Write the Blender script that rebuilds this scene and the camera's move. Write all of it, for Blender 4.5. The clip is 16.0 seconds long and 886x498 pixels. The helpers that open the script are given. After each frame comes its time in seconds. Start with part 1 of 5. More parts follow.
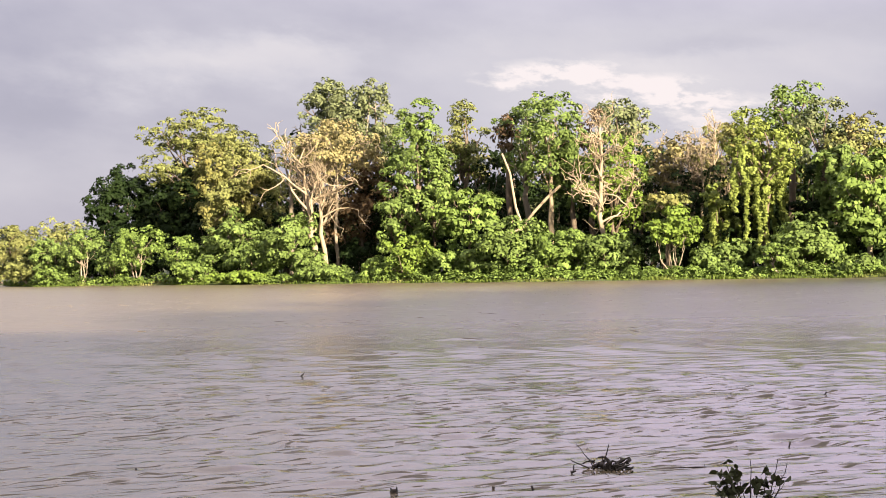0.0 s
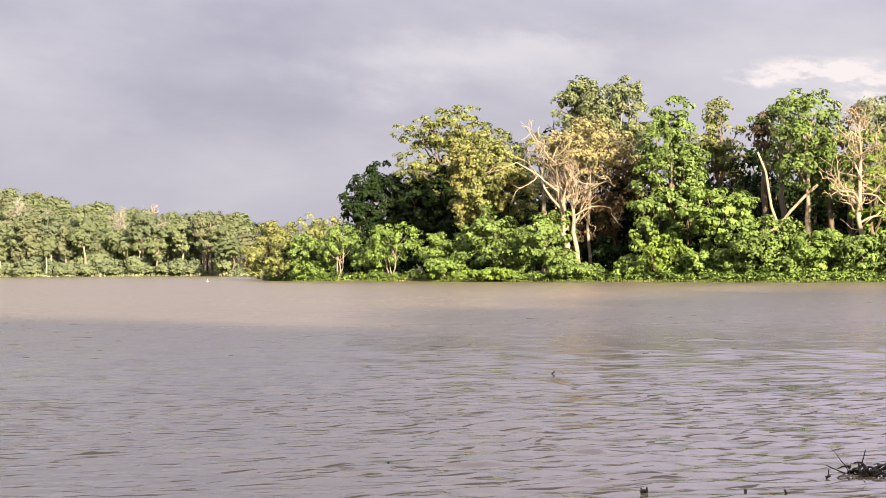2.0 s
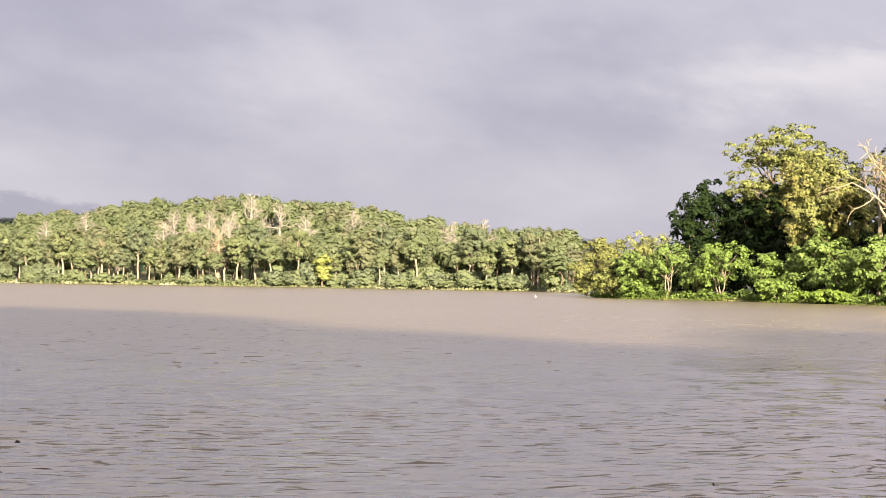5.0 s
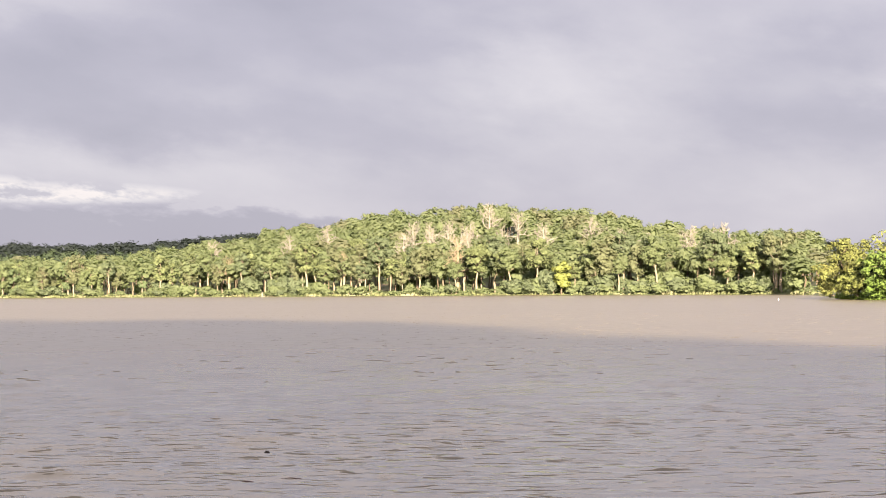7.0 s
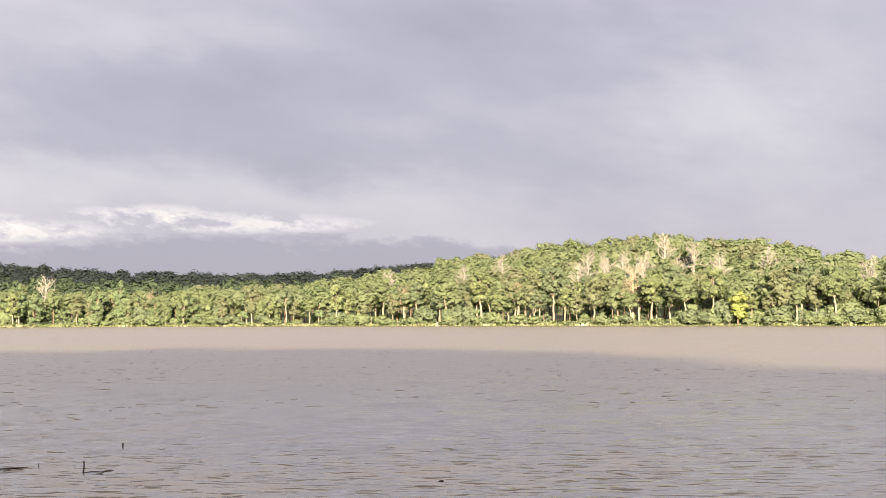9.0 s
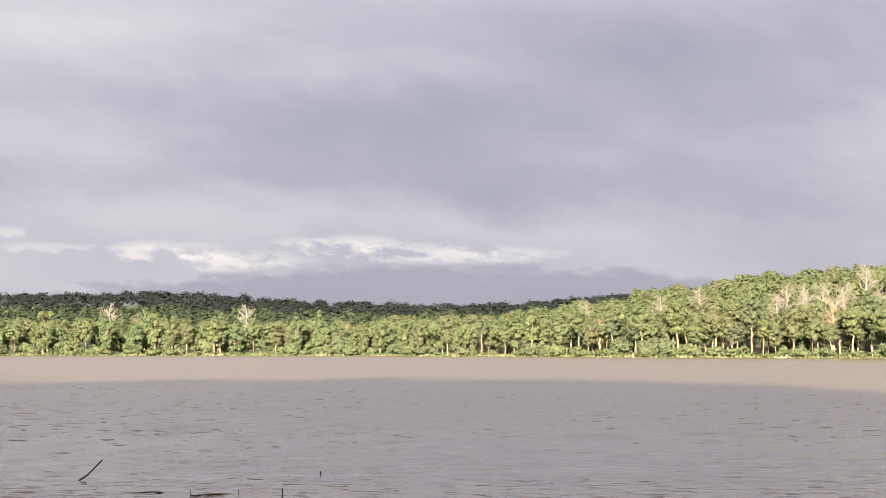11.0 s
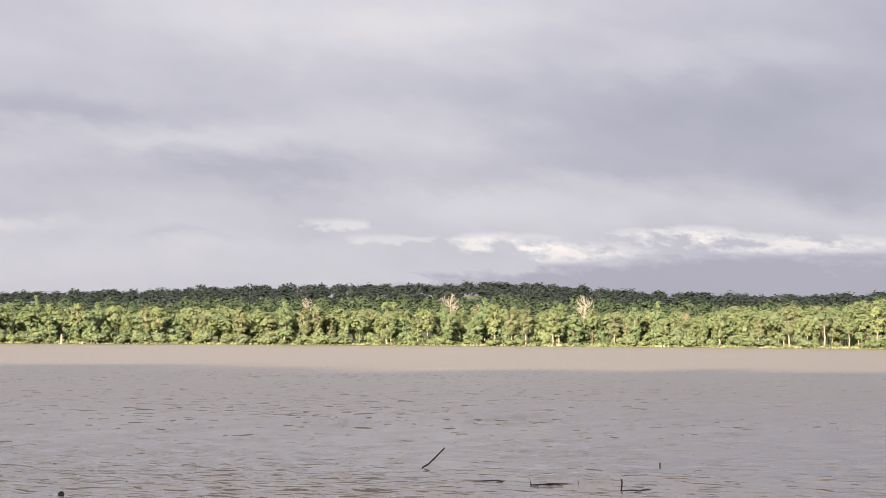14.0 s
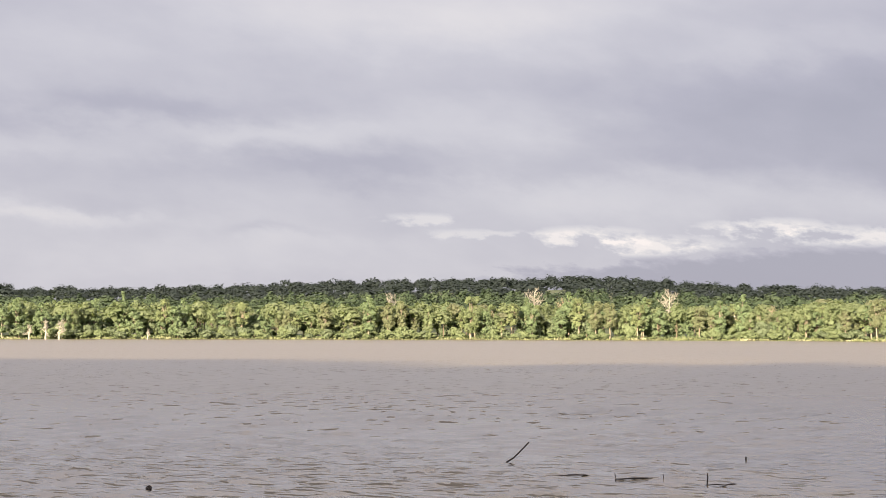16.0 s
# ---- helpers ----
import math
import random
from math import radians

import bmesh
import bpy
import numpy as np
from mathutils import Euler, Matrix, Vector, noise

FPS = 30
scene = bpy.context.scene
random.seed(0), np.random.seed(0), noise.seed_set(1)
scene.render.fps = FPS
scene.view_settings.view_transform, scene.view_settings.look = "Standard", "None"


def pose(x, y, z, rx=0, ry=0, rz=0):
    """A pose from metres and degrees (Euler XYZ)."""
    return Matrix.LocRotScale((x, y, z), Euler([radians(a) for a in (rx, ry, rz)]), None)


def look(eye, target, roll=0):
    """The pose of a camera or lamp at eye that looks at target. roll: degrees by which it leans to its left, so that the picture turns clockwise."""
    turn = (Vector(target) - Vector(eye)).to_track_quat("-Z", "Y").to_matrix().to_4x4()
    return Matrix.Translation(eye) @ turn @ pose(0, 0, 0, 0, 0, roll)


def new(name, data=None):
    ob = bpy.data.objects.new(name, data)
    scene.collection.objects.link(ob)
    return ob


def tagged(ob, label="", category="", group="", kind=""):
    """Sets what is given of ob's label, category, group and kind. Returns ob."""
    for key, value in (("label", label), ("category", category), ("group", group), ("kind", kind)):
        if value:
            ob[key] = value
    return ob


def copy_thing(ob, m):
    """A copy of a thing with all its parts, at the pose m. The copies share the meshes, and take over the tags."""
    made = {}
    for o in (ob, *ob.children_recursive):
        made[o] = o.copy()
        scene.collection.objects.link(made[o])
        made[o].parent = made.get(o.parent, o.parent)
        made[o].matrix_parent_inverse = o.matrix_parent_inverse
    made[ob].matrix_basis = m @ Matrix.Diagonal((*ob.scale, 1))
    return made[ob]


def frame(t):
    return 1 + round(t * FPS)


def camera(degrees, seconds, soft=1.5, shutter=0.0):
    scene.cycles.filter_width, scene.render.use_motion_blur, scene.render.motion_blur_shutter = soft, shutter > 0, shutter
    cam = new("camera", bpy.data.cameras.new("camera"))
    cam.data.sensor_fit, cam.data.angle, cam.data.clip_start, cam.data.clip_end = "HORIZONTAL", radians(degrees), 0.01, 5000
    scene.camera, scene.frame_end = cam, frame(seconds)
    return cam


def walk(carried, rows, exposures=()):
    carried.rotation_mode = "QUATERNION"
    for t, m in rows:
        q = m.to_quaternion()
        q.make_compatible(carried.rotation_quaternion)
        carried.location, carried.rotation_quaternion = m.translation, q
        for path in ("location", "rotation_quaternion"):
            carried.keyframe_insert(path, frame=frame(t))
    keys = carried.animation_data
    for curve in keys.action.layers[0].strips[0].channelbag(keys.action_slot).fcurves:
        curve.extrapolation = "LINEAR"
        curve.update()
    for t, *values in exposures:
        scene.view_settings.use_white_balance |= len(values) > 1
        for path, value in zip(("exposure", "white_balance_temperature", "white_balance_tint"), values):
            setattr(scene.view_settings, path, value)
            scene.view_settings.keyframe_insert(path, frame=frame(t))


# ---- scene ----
cam = camera(27.40, 16.0, soft=0.5)
EYE = Vector((0.0, 0.0, 2.5))


def aim(yaw, pitch, roll):
    """The camera's pose from its heading (clockwise from north), its tilt and its roll, in degrees."""
    a, p = radians(yaw), radians(pitch)
    return look(EYE, EYE + 100 * Vector((math.sin(a) * math.cos(p), math.cos(a) * math.cos(p), math.sin(p))), roll)


TURN = [
    (0.0, 0.000, 0.408, -1.184), (0.5, -1.688, 0.311, -1.058), (1.0, -3.790, 0.270, -0.929),
    (1.5, -5.771, 0.346, -0.732), (2.0, -7.936, 0.465, -0.560), (2.5, -9.874, 0.603, -0.264),
    (3.0, -11.674, 0.750, 0.039), (3.5, -13.626, 0.824, 0.212), (4.0, -15.151, 0.890, 0.314),
    (4.2, -15.754, 0.904, 0.380), (6.3, -22.935, 1.077, 0.159), (6.5, -23.748, 1.085, -0.168),
    (7.0, -25.770, 1.204, -0.495), (7.5, -27.770, 1.437, -0.741), (8.0, -29.127, 1.690, -0.838),
    (10.3, -34.958, 2.822, 0.263), (10.5, -35.750, 2.860, 0.164), (11.0, -37.421, 3.157, 0.096),
    (11.5, -39.285, 3.498, 0.271), (12.0, -40.863, 3.930, 0.394), (12.5, -42.781, 4.133, 0.399),
    (13.0, -44.462, 3.656, 0.415), (13.5, -46.080, 3.267, 0.430), (14.0, -48.063, 2.828, 0.365),
    (14.5, -49.985, 2.428, 0.352), (15.0, -51.626, 2.254, 0.318), (15.5, -52.432, 2.402, 0.251),
    (16.0, -50.691, 2.637, 0.176)]
walk(cam, [(t, aim(y, p, r)) for t, y, p, r in TURN], exposures=[(0.0, 2.4, 6500, 14), (4.0, 2.42, 6500, 14), (6.5, 2.56, 6620, 12), (8.0, 2.56, 6620, 12), (10.5, 2.42, 6500, 10.5), (12.5, 2.36, 6500, 10.5), (13.5, 2.42, 6500, 10.5), (16.0, 2.4, 6500, 10.5)])

# ---- sky and sun ----
SUN_AZ, SUN_EL = 150.0, 18.0


def bearing(az, el=0.0):
    a, e = radians(az), radians(el)
    return Vector((math.sin(a) * math.cos(e), math.cos(a) * math.cos(e), math.sin(e)))


sun = new("sun", bpy.data.lights.new("sun", "SUN"))
sun.data.energy, sun.data.angle, sun.data.color = 4.7, radians(2.0), (1.0, 0.85, 0.60)
sun.matrix_world = look(bearing(SUN_AZ, SUN_EL) * 200, (0, 0, 0))


class Nodes:
    """Short hand for node trees."""

    def __init__(self, tree):
        self.tree = tree
        tree.nodes.clear()

    def add(self, kind, **inputs):
        n = self.tree.nodes.new(kind)
        for key, value in inputs.items():
            if key[0] == "i" and key[1:].isdigit():
                self.put(n.inputs[int(key[1:])], value)
            else:
                self.put(n.inputs[key.replace("_", " ")], value)
        return n

    def put(self, socket, value):
        if isinstance(value, bpy.types.NodeSocket):
            self.tree.links.new(value, socket)
        else:
            socket.default_value = value

    def math(self, op, a, b=0.0, c=0.0, clamp=False):
        n = self.tree.nodes.new("ShaderNodeMath")
        n.operation, n.use_clamp = op, clamp
        for s, v in zip(n.inputs, (a, b, c)):
            self.put(s, v)
        return n.outputs[0]

    def noise(self, vector, scale, detail=4.0, rough=0.55, distort=0.0):
        n = self.add("ShaderNodeTexNoise", Vector=vector, Scale=scale, Detail=detail, Roughness=rough, Distortion=distort)
        return n.outputs["Fac"]

    def xyz(self, x, y, z):
        return self.add("ShaderNodeCombineXYZ", X=x, Y=y, Z=z).outputs[0]

    def ramp(self, fac, stops):
        n = self.tree.nodes.new("ShaderNodeValToRGB")
        self.put(n.inputs[0], fac)
        els = n.color_ramp.elements
        while len(els) < len(stops):
            els.new(0.5)
        for e, (pos, col) in zip(els, stops):
            e.position, e.color = pos, (*col, 1.0)
        return n.outputs[0]

    def mix(self, fac, a, b, blend="MIX"):
        n = self.tree.nodes.new("ShaderNodeMix")
        n.data_type, n.blend_type = "RGBA", blend
        self.put(n.inputs[0], fac)
        self.put(n.inputs[6], a if isinstance(a, bpy.types.NodeSocket) else (*a, 1.0))
        self.put(n.inputs[7], b if isinstance(b, bpy.types.NodeSocket) else (*b, 1.0))
        return n.outputs[2]


def make_sky():
    world = bpy.data.worlds.new("overcast_sky")
    scene.world = world
    world.use_nodes = True
    k = Nodes(world.node_tree)
    way = k.add("ShaderNodeTexCoord").outputs["Generated"]
    sep = k.add("ShaderNodeSeparateXYZ", Vector=way)
    az = k.math("MULTIPLY", k.math("ARCTAN2", sep.outputs[0], sep.outputs[1]), 57.29578)
    el = k.math("MULTIPLY", k.math("ARCSINE", sep.outputs[2]), 57.29578)
    slant = k.math("ADD", el, k.math("MULTIPLY", az, 0.12))

    def drift(across, up, z, detail, rough):
        """Cloud noise in heading and slanted elevation, centred on nought."""
        return k.math("SUBTRACT", k.noise(k.xyz(k.math("MULTIPLY", az, across), k.math("MULTIPLY", slant, up), z), 1.0, detail, rough), 0.5)

    bend_a, bend_b = drift(0.20, 0.45, 3.0, 6, 0.58), drift(0.24, 0.50, 9.0, 6, 0.60)
    puff = drift(0.62, 1.5, 1.0, 8, 0.60)
    azw = k.math("ADD", az, k.math("MULTIPLY", bend_a, 9.0))
    elw = k.math("ADD", el, k.math("MULTIPLY", bend_b, 2.6))
    total = k.math("ADD", k.math("MULTIPLY", drift(0.075, 0.20, 0.0, 5, 0.50), 0.34), 0.475)
    total = k.math("ADD", total, k.math("MULTIPLY", drift(0.22, 0.46, 5.0, 6, 0.52), 0.26))
    # soft cloud masses: heading, elevation, half widths, brightness
    CLOUDS = (
        (-7.5, 6.3, 4.0, 0.9, 0.30), (-3.6, 6.7, 2.2, 0.6, 0.16), (-27.0, 5.6, 4.0, 1.2, -0.08), (-13.0, 5.0, 5.0, 1.3, -0.16), (-3.5, 7.3, 4.0, 0.7, -0.10), (-13.5, 7.7, 4.0, 0.8, -0.08), (11.0, 6.6, 4.0, 0.8, 0.04), (7.2, 6.5, 3.0, 0.40, -0.14),
        (-15.2, 6.7, 3.5, 0.7, -0.08), (-19.6, 4.4, 4.0, 0.7, 0.05), (-26.0, 4.2, 4.0, 0.9, -0.10), (-24.0, 7.8, 3.0, 0.8, -0.06), (-22.5, 6.4, 4.0, 1.0, 0.12), (-14.0, 8.2, 4.0, 0.8, 0.06),
        (-33.9, 4.9, 5.0, 0.9, -0.10), (-36.5, 7.2, 5.0, 1.0, -0.06), (-40.0, 6.6, 6.0, 1.5, -0.16), (-34.5, 5.2, 4.0, 0.8, -0.08), (-28.5, 9.0, 5.0, 1.6, -0.18), (-40.3, 8.9, 4.0, 0.5, 0.08),
        (-50.0, 6.9, 5.0, 0.8, 0.12), (-49.0, 10.0, 5.0, 1.0, 0.16), (-54.5, 10.0, 6.0, 1.5, 0.14), (-55.5, 6.1, 4.0, 0.5, 0.14), (-59.7, 7.0, 4.0, 0.5, -0.10), (-52.6, 5.0, 5.0, 0.5, -0.10),
        (-64.0, 5.9, 4.0, 0.6, 0.12), (-63.6, 3.6, 3.0, 0.3, 0.18), (-56.5, 3.35, 2.0, 0.2, -0.08), (-45.0, 4.4, 7.0, 0.7, 0.12), (-56.0, 2.4, 9.0, 1.2, 0.12), (-38.5, 3.7, 8.0, 0.6, 0.06),
        # the last two are unseen clouds, added to brighten the water's reflections
        (6.0, 5.6, 7.0, 1.5, 0.26), (10.0, 15.0, 16.0, 6.0, 0.28), (12.0, 27.0, 20.0, 9.0, 0.25))
    for a, e, wa, we, gain in CLOUDS:
        u = k.math("DIVIDE", k.math("SUBTRACT", azw, a), wa)
        v = k.math("DIVIDE", k.math("SUBTRACT", elw, e), we)
        r2 = k.math("ADD", k.math("MULTIPLY", u, u), k.math("MULTIPLY", v, v))
        total = k.math("ADD", total, k.math("MULTIPLY", k.math("EXPONENT", k.math("MULTIPLY", r2, -1.0)), gain))
    # sunlit cumulus with torn, crisp edges: heading, elevation, half widths, brightness
    for a, e, wa, we, gain in ((-46.2, 3.05, 2.0, 0.34, 0.40), (-43.9, 2.75, 2.4, 0.34, 0.38), (-40.6, 3.3, 2.2, 0.32, 0.42), (-37.4, 3.0, 3.4, 0.36, 0.42), (-51.4, 3.6, 1.5, 0.20, 0.22), (-49.6, 3.15, 2.0, 0.14, 0.18),
                               (3.6, 5.9, 2.4, 0.45, 0.36), (6.6, 5.2, 2.4, 0.55, 0.38), (9.0, 4.5, 2.2, 0.6, 0.34)):
        u = k.math("DIVIDE", k.math("SUBTRACT", az, a), wa)
        v = k.math("DIVIDE", k.math("SUBTRACT", k.math("ADD", el, k.math("MULTIPLY", puff, 0.9)), e), we)
        mass = k.math("EXPONENT", k.math("MULTIPLY", k.math("ADD", k.math("MULTIPLY", u, u), k.math("MULTIPLY", v, v)), -1.0))
        mass = k.math("MULTIPLY", k.math("SUBTRACT", k.math("MULTIPLY", mass, k.math("ADD", k.math("MULTIPLY", puff, 6.5), 1.0)), 0.30), 1.45, clamp=True)
        total = k.math("ADD", total, k.math("MULTIPLY", mass, gain))
    # the grey bank below them, its top billowing
    top = k.math("SUBTRACT", k.math("ADD", k.math("MULTIPLY", puff, 2.2), 2.78), k.math("MULTIPLY", k.math("POWER", k.math("DIVIDE", k.math("SUBTRACT", az, -37.0), 9.0), 2.0), 0.55))
    bank = k.math("MULTIPLY", k.math("SUBTRACT", top, el), 2.4, clamp=True)
    total = k.math("ADD", k.math("MULTIPLY", total, k.math("SUBTRACT", 1.0, k.math("MULTIPLY", bank, 0.65))), k.math("MULTIPLY", bank, 0.08))
    cloud = k.ramp(total, [(0.10, (0.330, 0.328, 0.405)), (0.38, (0.453, 0.442, 0.525)), (0.60, (0.616, 0.600, 0.655)),
                           (0.82, (0.758, 0.725, 0.740)), (1.0, (0.936, 0.86, 0.84))])
    blue = k.tree.nodes.new("ShaderNodeTexSky")
    blue.sky_type, blue.sun_disc = "NISHITA", False
    blue.sun_elevation, blue.sun_rotation = radians(SUN_EL), radians(SUN_AZ)
    dim = k.mix(1.0, blue.outputs[0], (0.1, 0.1, 0.1), "MULTIPLY")
    sky = k.mix(0.94, dim, cloud)
    # an overcast sky is brighter overhead; raised and warmed there to light the water
    high = k.math("MULTIPLY", k.math("SUBTRACT", el, 10.5), 0.020, clamp=True)
    sky = k.mix(1.0, sky, k.ramp(high, [(0.0, (1, 1, 1)), (0.4, (2.25, 2.17, 2.02)), (1.0, (3.35, 3.2, 2.85))]), "MULTIPLY")
    # added patch of brighter, bluer sky, mostly above the view, to tint the water
    turn = k.math("DIVIDE", k.math("SUBTRACT", az, 16.0), 19.0)
    side = k.math("MULTIPLY", k.math("EXPONENT", k.math("MULTIPLY", k.math("MULTIPLY", turn, turn), -1.0)), k.math("MULTIPLY", k.math("SUBTRACT", el, 7.0), 0.1, clamp=True))
    sky = k.mix(side, sky, k.mix(1.0, sky, (1.26, 1.20, 1.58), "MULTIPLY"))
    back = k.add("ShaderNodeBackground", Color=sky, Strength=0.20)
    k.add("ShaderNodeOutputWorld", Surface=back.outputs[0])


make_sky()


# ---- materials ----
def material(name):
    m = bpy.data.materials.new(name)
    m.use_nodes = True
    return m, Nodes(m.node_tree)


def leaf_material(name, dark, light, glow=0.14, patch=0.35, warm=None, by_tree=False, gloss=0.12):
    """Leaves: colour differs from leaf to leaf and from bough to bough, with light passing through."""
    m, k = material(name)
    geo = k.tree.nodes.new("ShaderNodeNewGeometry")
    pos = geo.outputs["Position"]
    each = geo.outputs["Random Per Island"]
    bough = k.noise(pos, patch, 3, 0.6)
    twig = k.math("MULTIPLY", k.math("SUBTRACT", k.noise(pos, 1.1, 2, 0.6), 0.5), 0.9)
    fac = k.math("ADD", k.math("ADD", k.math("MULTIPLY", each, 0.30), twig), k.math("ADD", k.math("MULTIPLY", bough, 0.9), -0.08), clamp=True)
    if by_tree:
        n = k.tree.nodes.new("ShaderNodeAttribute")
        n.attribute_name = "tint"
        own = n.outputs["Fac"]
        leafy = k.math("MULTIPLY", k.math("SUBTRACT", k.noise(pos, 0.8, 3, 0.7), 0.5), 1.6)
        fac = k.math("ADD", leafy, k.math("ADD", k.math("MULTIPLY", own, 0.65), k.math("MULTIPLY", each, 0.30)), clamp=True)
    col = k.mix(fac, dark, light)
    if by_tree and warm:
        col = k.mix(k.math("MULTIPLY", k.math("GREATER_THAN", own, 0.90), 0.5), col, warm)
    elif warm:
        spot = k.math("MULTIPLY", k.math("SUBTRACT", k.noise(pos, patch * 0.55, 2, 0.5), 0.52), 5.0, clamp=True)
        col = k.mix(spot, col, warm)
    body = k.add("ShaderNodeBsdfPrincipled", Base_Color=col, Roughness=0.62)
    body.inputs["Specular IOR Level"].default_value = gloss
    thru = k.add("ShaderNodeBsdfTranslucent", Color=k.mix(1.0, col, (1.0, 1.05, 0.55), "MULTIPLY"))
    out = k.add("ShaderNodeMixShader", i0=glow, i1=body.outputs[0], i2=thru.outputs[0])
    k.add("ShaderNodeOutputMaterial", Surface=out.outputs[0])
    return m


def bark_material(name, dark, light):
    m, k = material(name)
    pos = k.tree.nodes.new("ShaderNodeNewGeometry").outputs["Position"]
    tall = k.add("ShaderNodeMapping", Vector=pos, Scale=(3.0, 3.0, 0.7)).outputs[0]
    grain = k.noise(tall, 2.2, 5, 0.65)
    stain = k.noise(pos, 0.5, 2, 0.5)
    col = k.mix(k.math("MULTIPLY", k.math("ADD", grain, stain), 0.55, clamp=True), dark, light)
    bump = k.add("ShaderNodeBump", Strength=0.6, Distance=0.05, Height=grain)
    s = k.add("ShaderNodeBsdfPrincipled", Base_Color=col, Roughness=0.85, Normal=bump.outputs[0])
    k.add("ShaderNodeOutputMaterial", Surface=s.outputs[0])
    return m


def ground_material():
    m, k = material("bank_soil_and_turf")
    pos = k.tree.nodes.new("ShaderNodeNewGeometry").outputs["Position"]
    a = k.noise(pos, 0.12, 4, 0.6)
    b = k.noise(pos, 2.5, 5, 0.65)
    turf = k.mix(b, (0.022, 0.036, 0.010), (0.060, 0.078, 0.022))
    soil = k.mix(b, (0.050, 0.038, 0.024), (0.110, 0.086, 0.056))
    col = k.mix(k.math("MULTIPLY", k.math("SUBTRACT", a, 0.5), 6.0, clamp=True), turf, soil)
    bump = k.add("ShaderNodeBump", Strength=0.8, Distance=0.12, Height=b)
    s = k.add("ShaderNodeBsdfPrincipled", Base_Color=col, Roughness=0.9, Normal=bump.outputs[0])
    k.add("ShaderNodeOutputMaterial", Surface=s.outputs[0])
    return m


def water_material():
    m, k = material("muddy_water")
    geo = k.tree.nodes.new("ShaderNodeNewGeometry")
    pos = geo.outputs["Position"]
    turned = k.add("ShaderNodeMapping", Vector=pos, Rotation=(0, 0, radians(12)), Scale=(0.6, 1.0, 1.0)).outputs[0]

    def tilt(scale, detail):
        n = k.add("ShaderNodeTexNoise", Vector=turned, Scale=scale, Detail=detail, Roughness=0.55, Distortion=0.4)
        v = k.tree.nodes.new("ShaderNodeVectorMath")
        v.operation = "SUBTRACT"
        k.put(v.inputs[0], n.outputs["Color"])
        v.inputs[1].default_value = (0.5, 0.5, 0.5)
        return v.outputs[0]

    def scaled(vec, by):
        v = k.tree.nodes.new("ShaderNodeVectorMath")
        v.operation = "MULTIPLY"
        k.put(v.inputs[0], vec)
        k.put(v.inputs[1], k.xyz(by, by, 0.0))
        return v.outputs[0]

    def plus(a, b):
        v = k.tree.nodes.new("ShaderNodeVectorMath")
        v.operation = "ADD"
        k.put(v.inputs[0], a)
        k.put(v.inputs[1], b)
        return v.outputs[0]

    # with distance from the viewpoint, tilt and roughness stand in for modelled waves
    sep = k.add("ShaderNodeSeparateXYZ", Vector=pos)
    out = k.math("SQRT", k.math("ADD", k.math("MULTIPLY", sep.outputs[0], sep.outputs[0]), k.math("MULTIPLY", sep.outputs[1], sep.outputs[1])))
    far_from_eye = k.math("ADD", k.math("MULTIPLY", k.math("SUBTRACT", out, 24.0), 0.019, clamp=True), 0.05)
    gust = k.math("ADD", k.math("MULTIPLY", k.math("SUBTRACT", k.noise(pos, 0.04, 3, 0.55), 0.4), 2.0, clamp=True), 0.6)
    way = plus(geo.outputs["Normal"], scaled(tilt(1.6, 3.0), k.math("MULTIPLY", k.math("MULTIPLY", far_from_eye, gust), 0.52)))
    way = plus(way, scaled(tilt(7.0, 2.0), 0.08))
    # steep faces of short waves, in patches, sized and turned to suit the viewpoint
    lined = k.add("ShaderNodeMapping", Vector=pos, Rotation=(0, 0, radians(-24))).outputs[0]
    small = k.add("ShaderNodeMapping", Vector=lined, Scale=(1.5, 8.5, 1.0)).outputs[0]
    large = k.add("ShaderNodeMapping", Vector=lined, Scale=(1.5, 1.3, 1.0)).outputs[0]
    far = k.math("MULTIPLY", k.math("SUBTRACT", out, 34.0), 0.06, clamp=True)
    # more faces left of a set heading from the viewpoint, to fit the view
    west = k.math("MULTIPLY", k.math("SUBTRACT", -0.62, k.math("DIVIDE", sep.outputs[0], sep.outputs[1])), 4.0, clamp=True)
    face = k.math("ADD", k.math("MULTIPLY", k.noise(small, 1.0, 2, 0.5, 0.4), k.math("SUBTRACT", 1.0, far)), k.math("MULTIPLY", k.noise(large, 1.0, 2, 0.5, 0.4), far))
    patch = k.math("MULTIPLY", k.math("SUBTRACT", k.noise(pos, 0.045, 3, 0.6), 0.5), 0.30)
    face = k.math("MULTIPLY", k.math("SUBTRACT", k.math("SUBTRACT", k.math("ADD", face, patch), k.math("MULTIPLY", far, k.math("SUBTRACT", 0.080, k.math("MULTIPLY", west, 0.034)))), 0.590), 22.0, clamp=True)
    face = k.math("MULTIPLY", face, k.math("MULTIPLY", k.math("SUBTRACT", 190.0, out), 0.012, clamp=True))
    way = plus(way, k.xyz(k.math("MULTIPLY", face, 0.70), k.math("MULTIPLY", face, -1.40), 0.0))
    nor = k.tree.nodes.new("ShaderNodeVectorMath")
    nor.operation = "NORMALIZE"
    k.put(nor.inputs[0], way)
    silt = k.noise(pos, 0.05, 3, 0.5)
    col = k.mix(silt, (0.104, 0.080, 0.048), (0.125, 0.099, 0.062))
    s = k.add("ShaderNodeBsdfPrincipled", Base_Color=col, Roughness=k.math("ADD", k.math("MULTIPLY", far_from_eye, 0.20), 0.07), IOR=1.6, Normal=nor.outputs[0])
    k.add("ShaderNodeOutputMaterial", Surface=s.outputs[0])
    return m


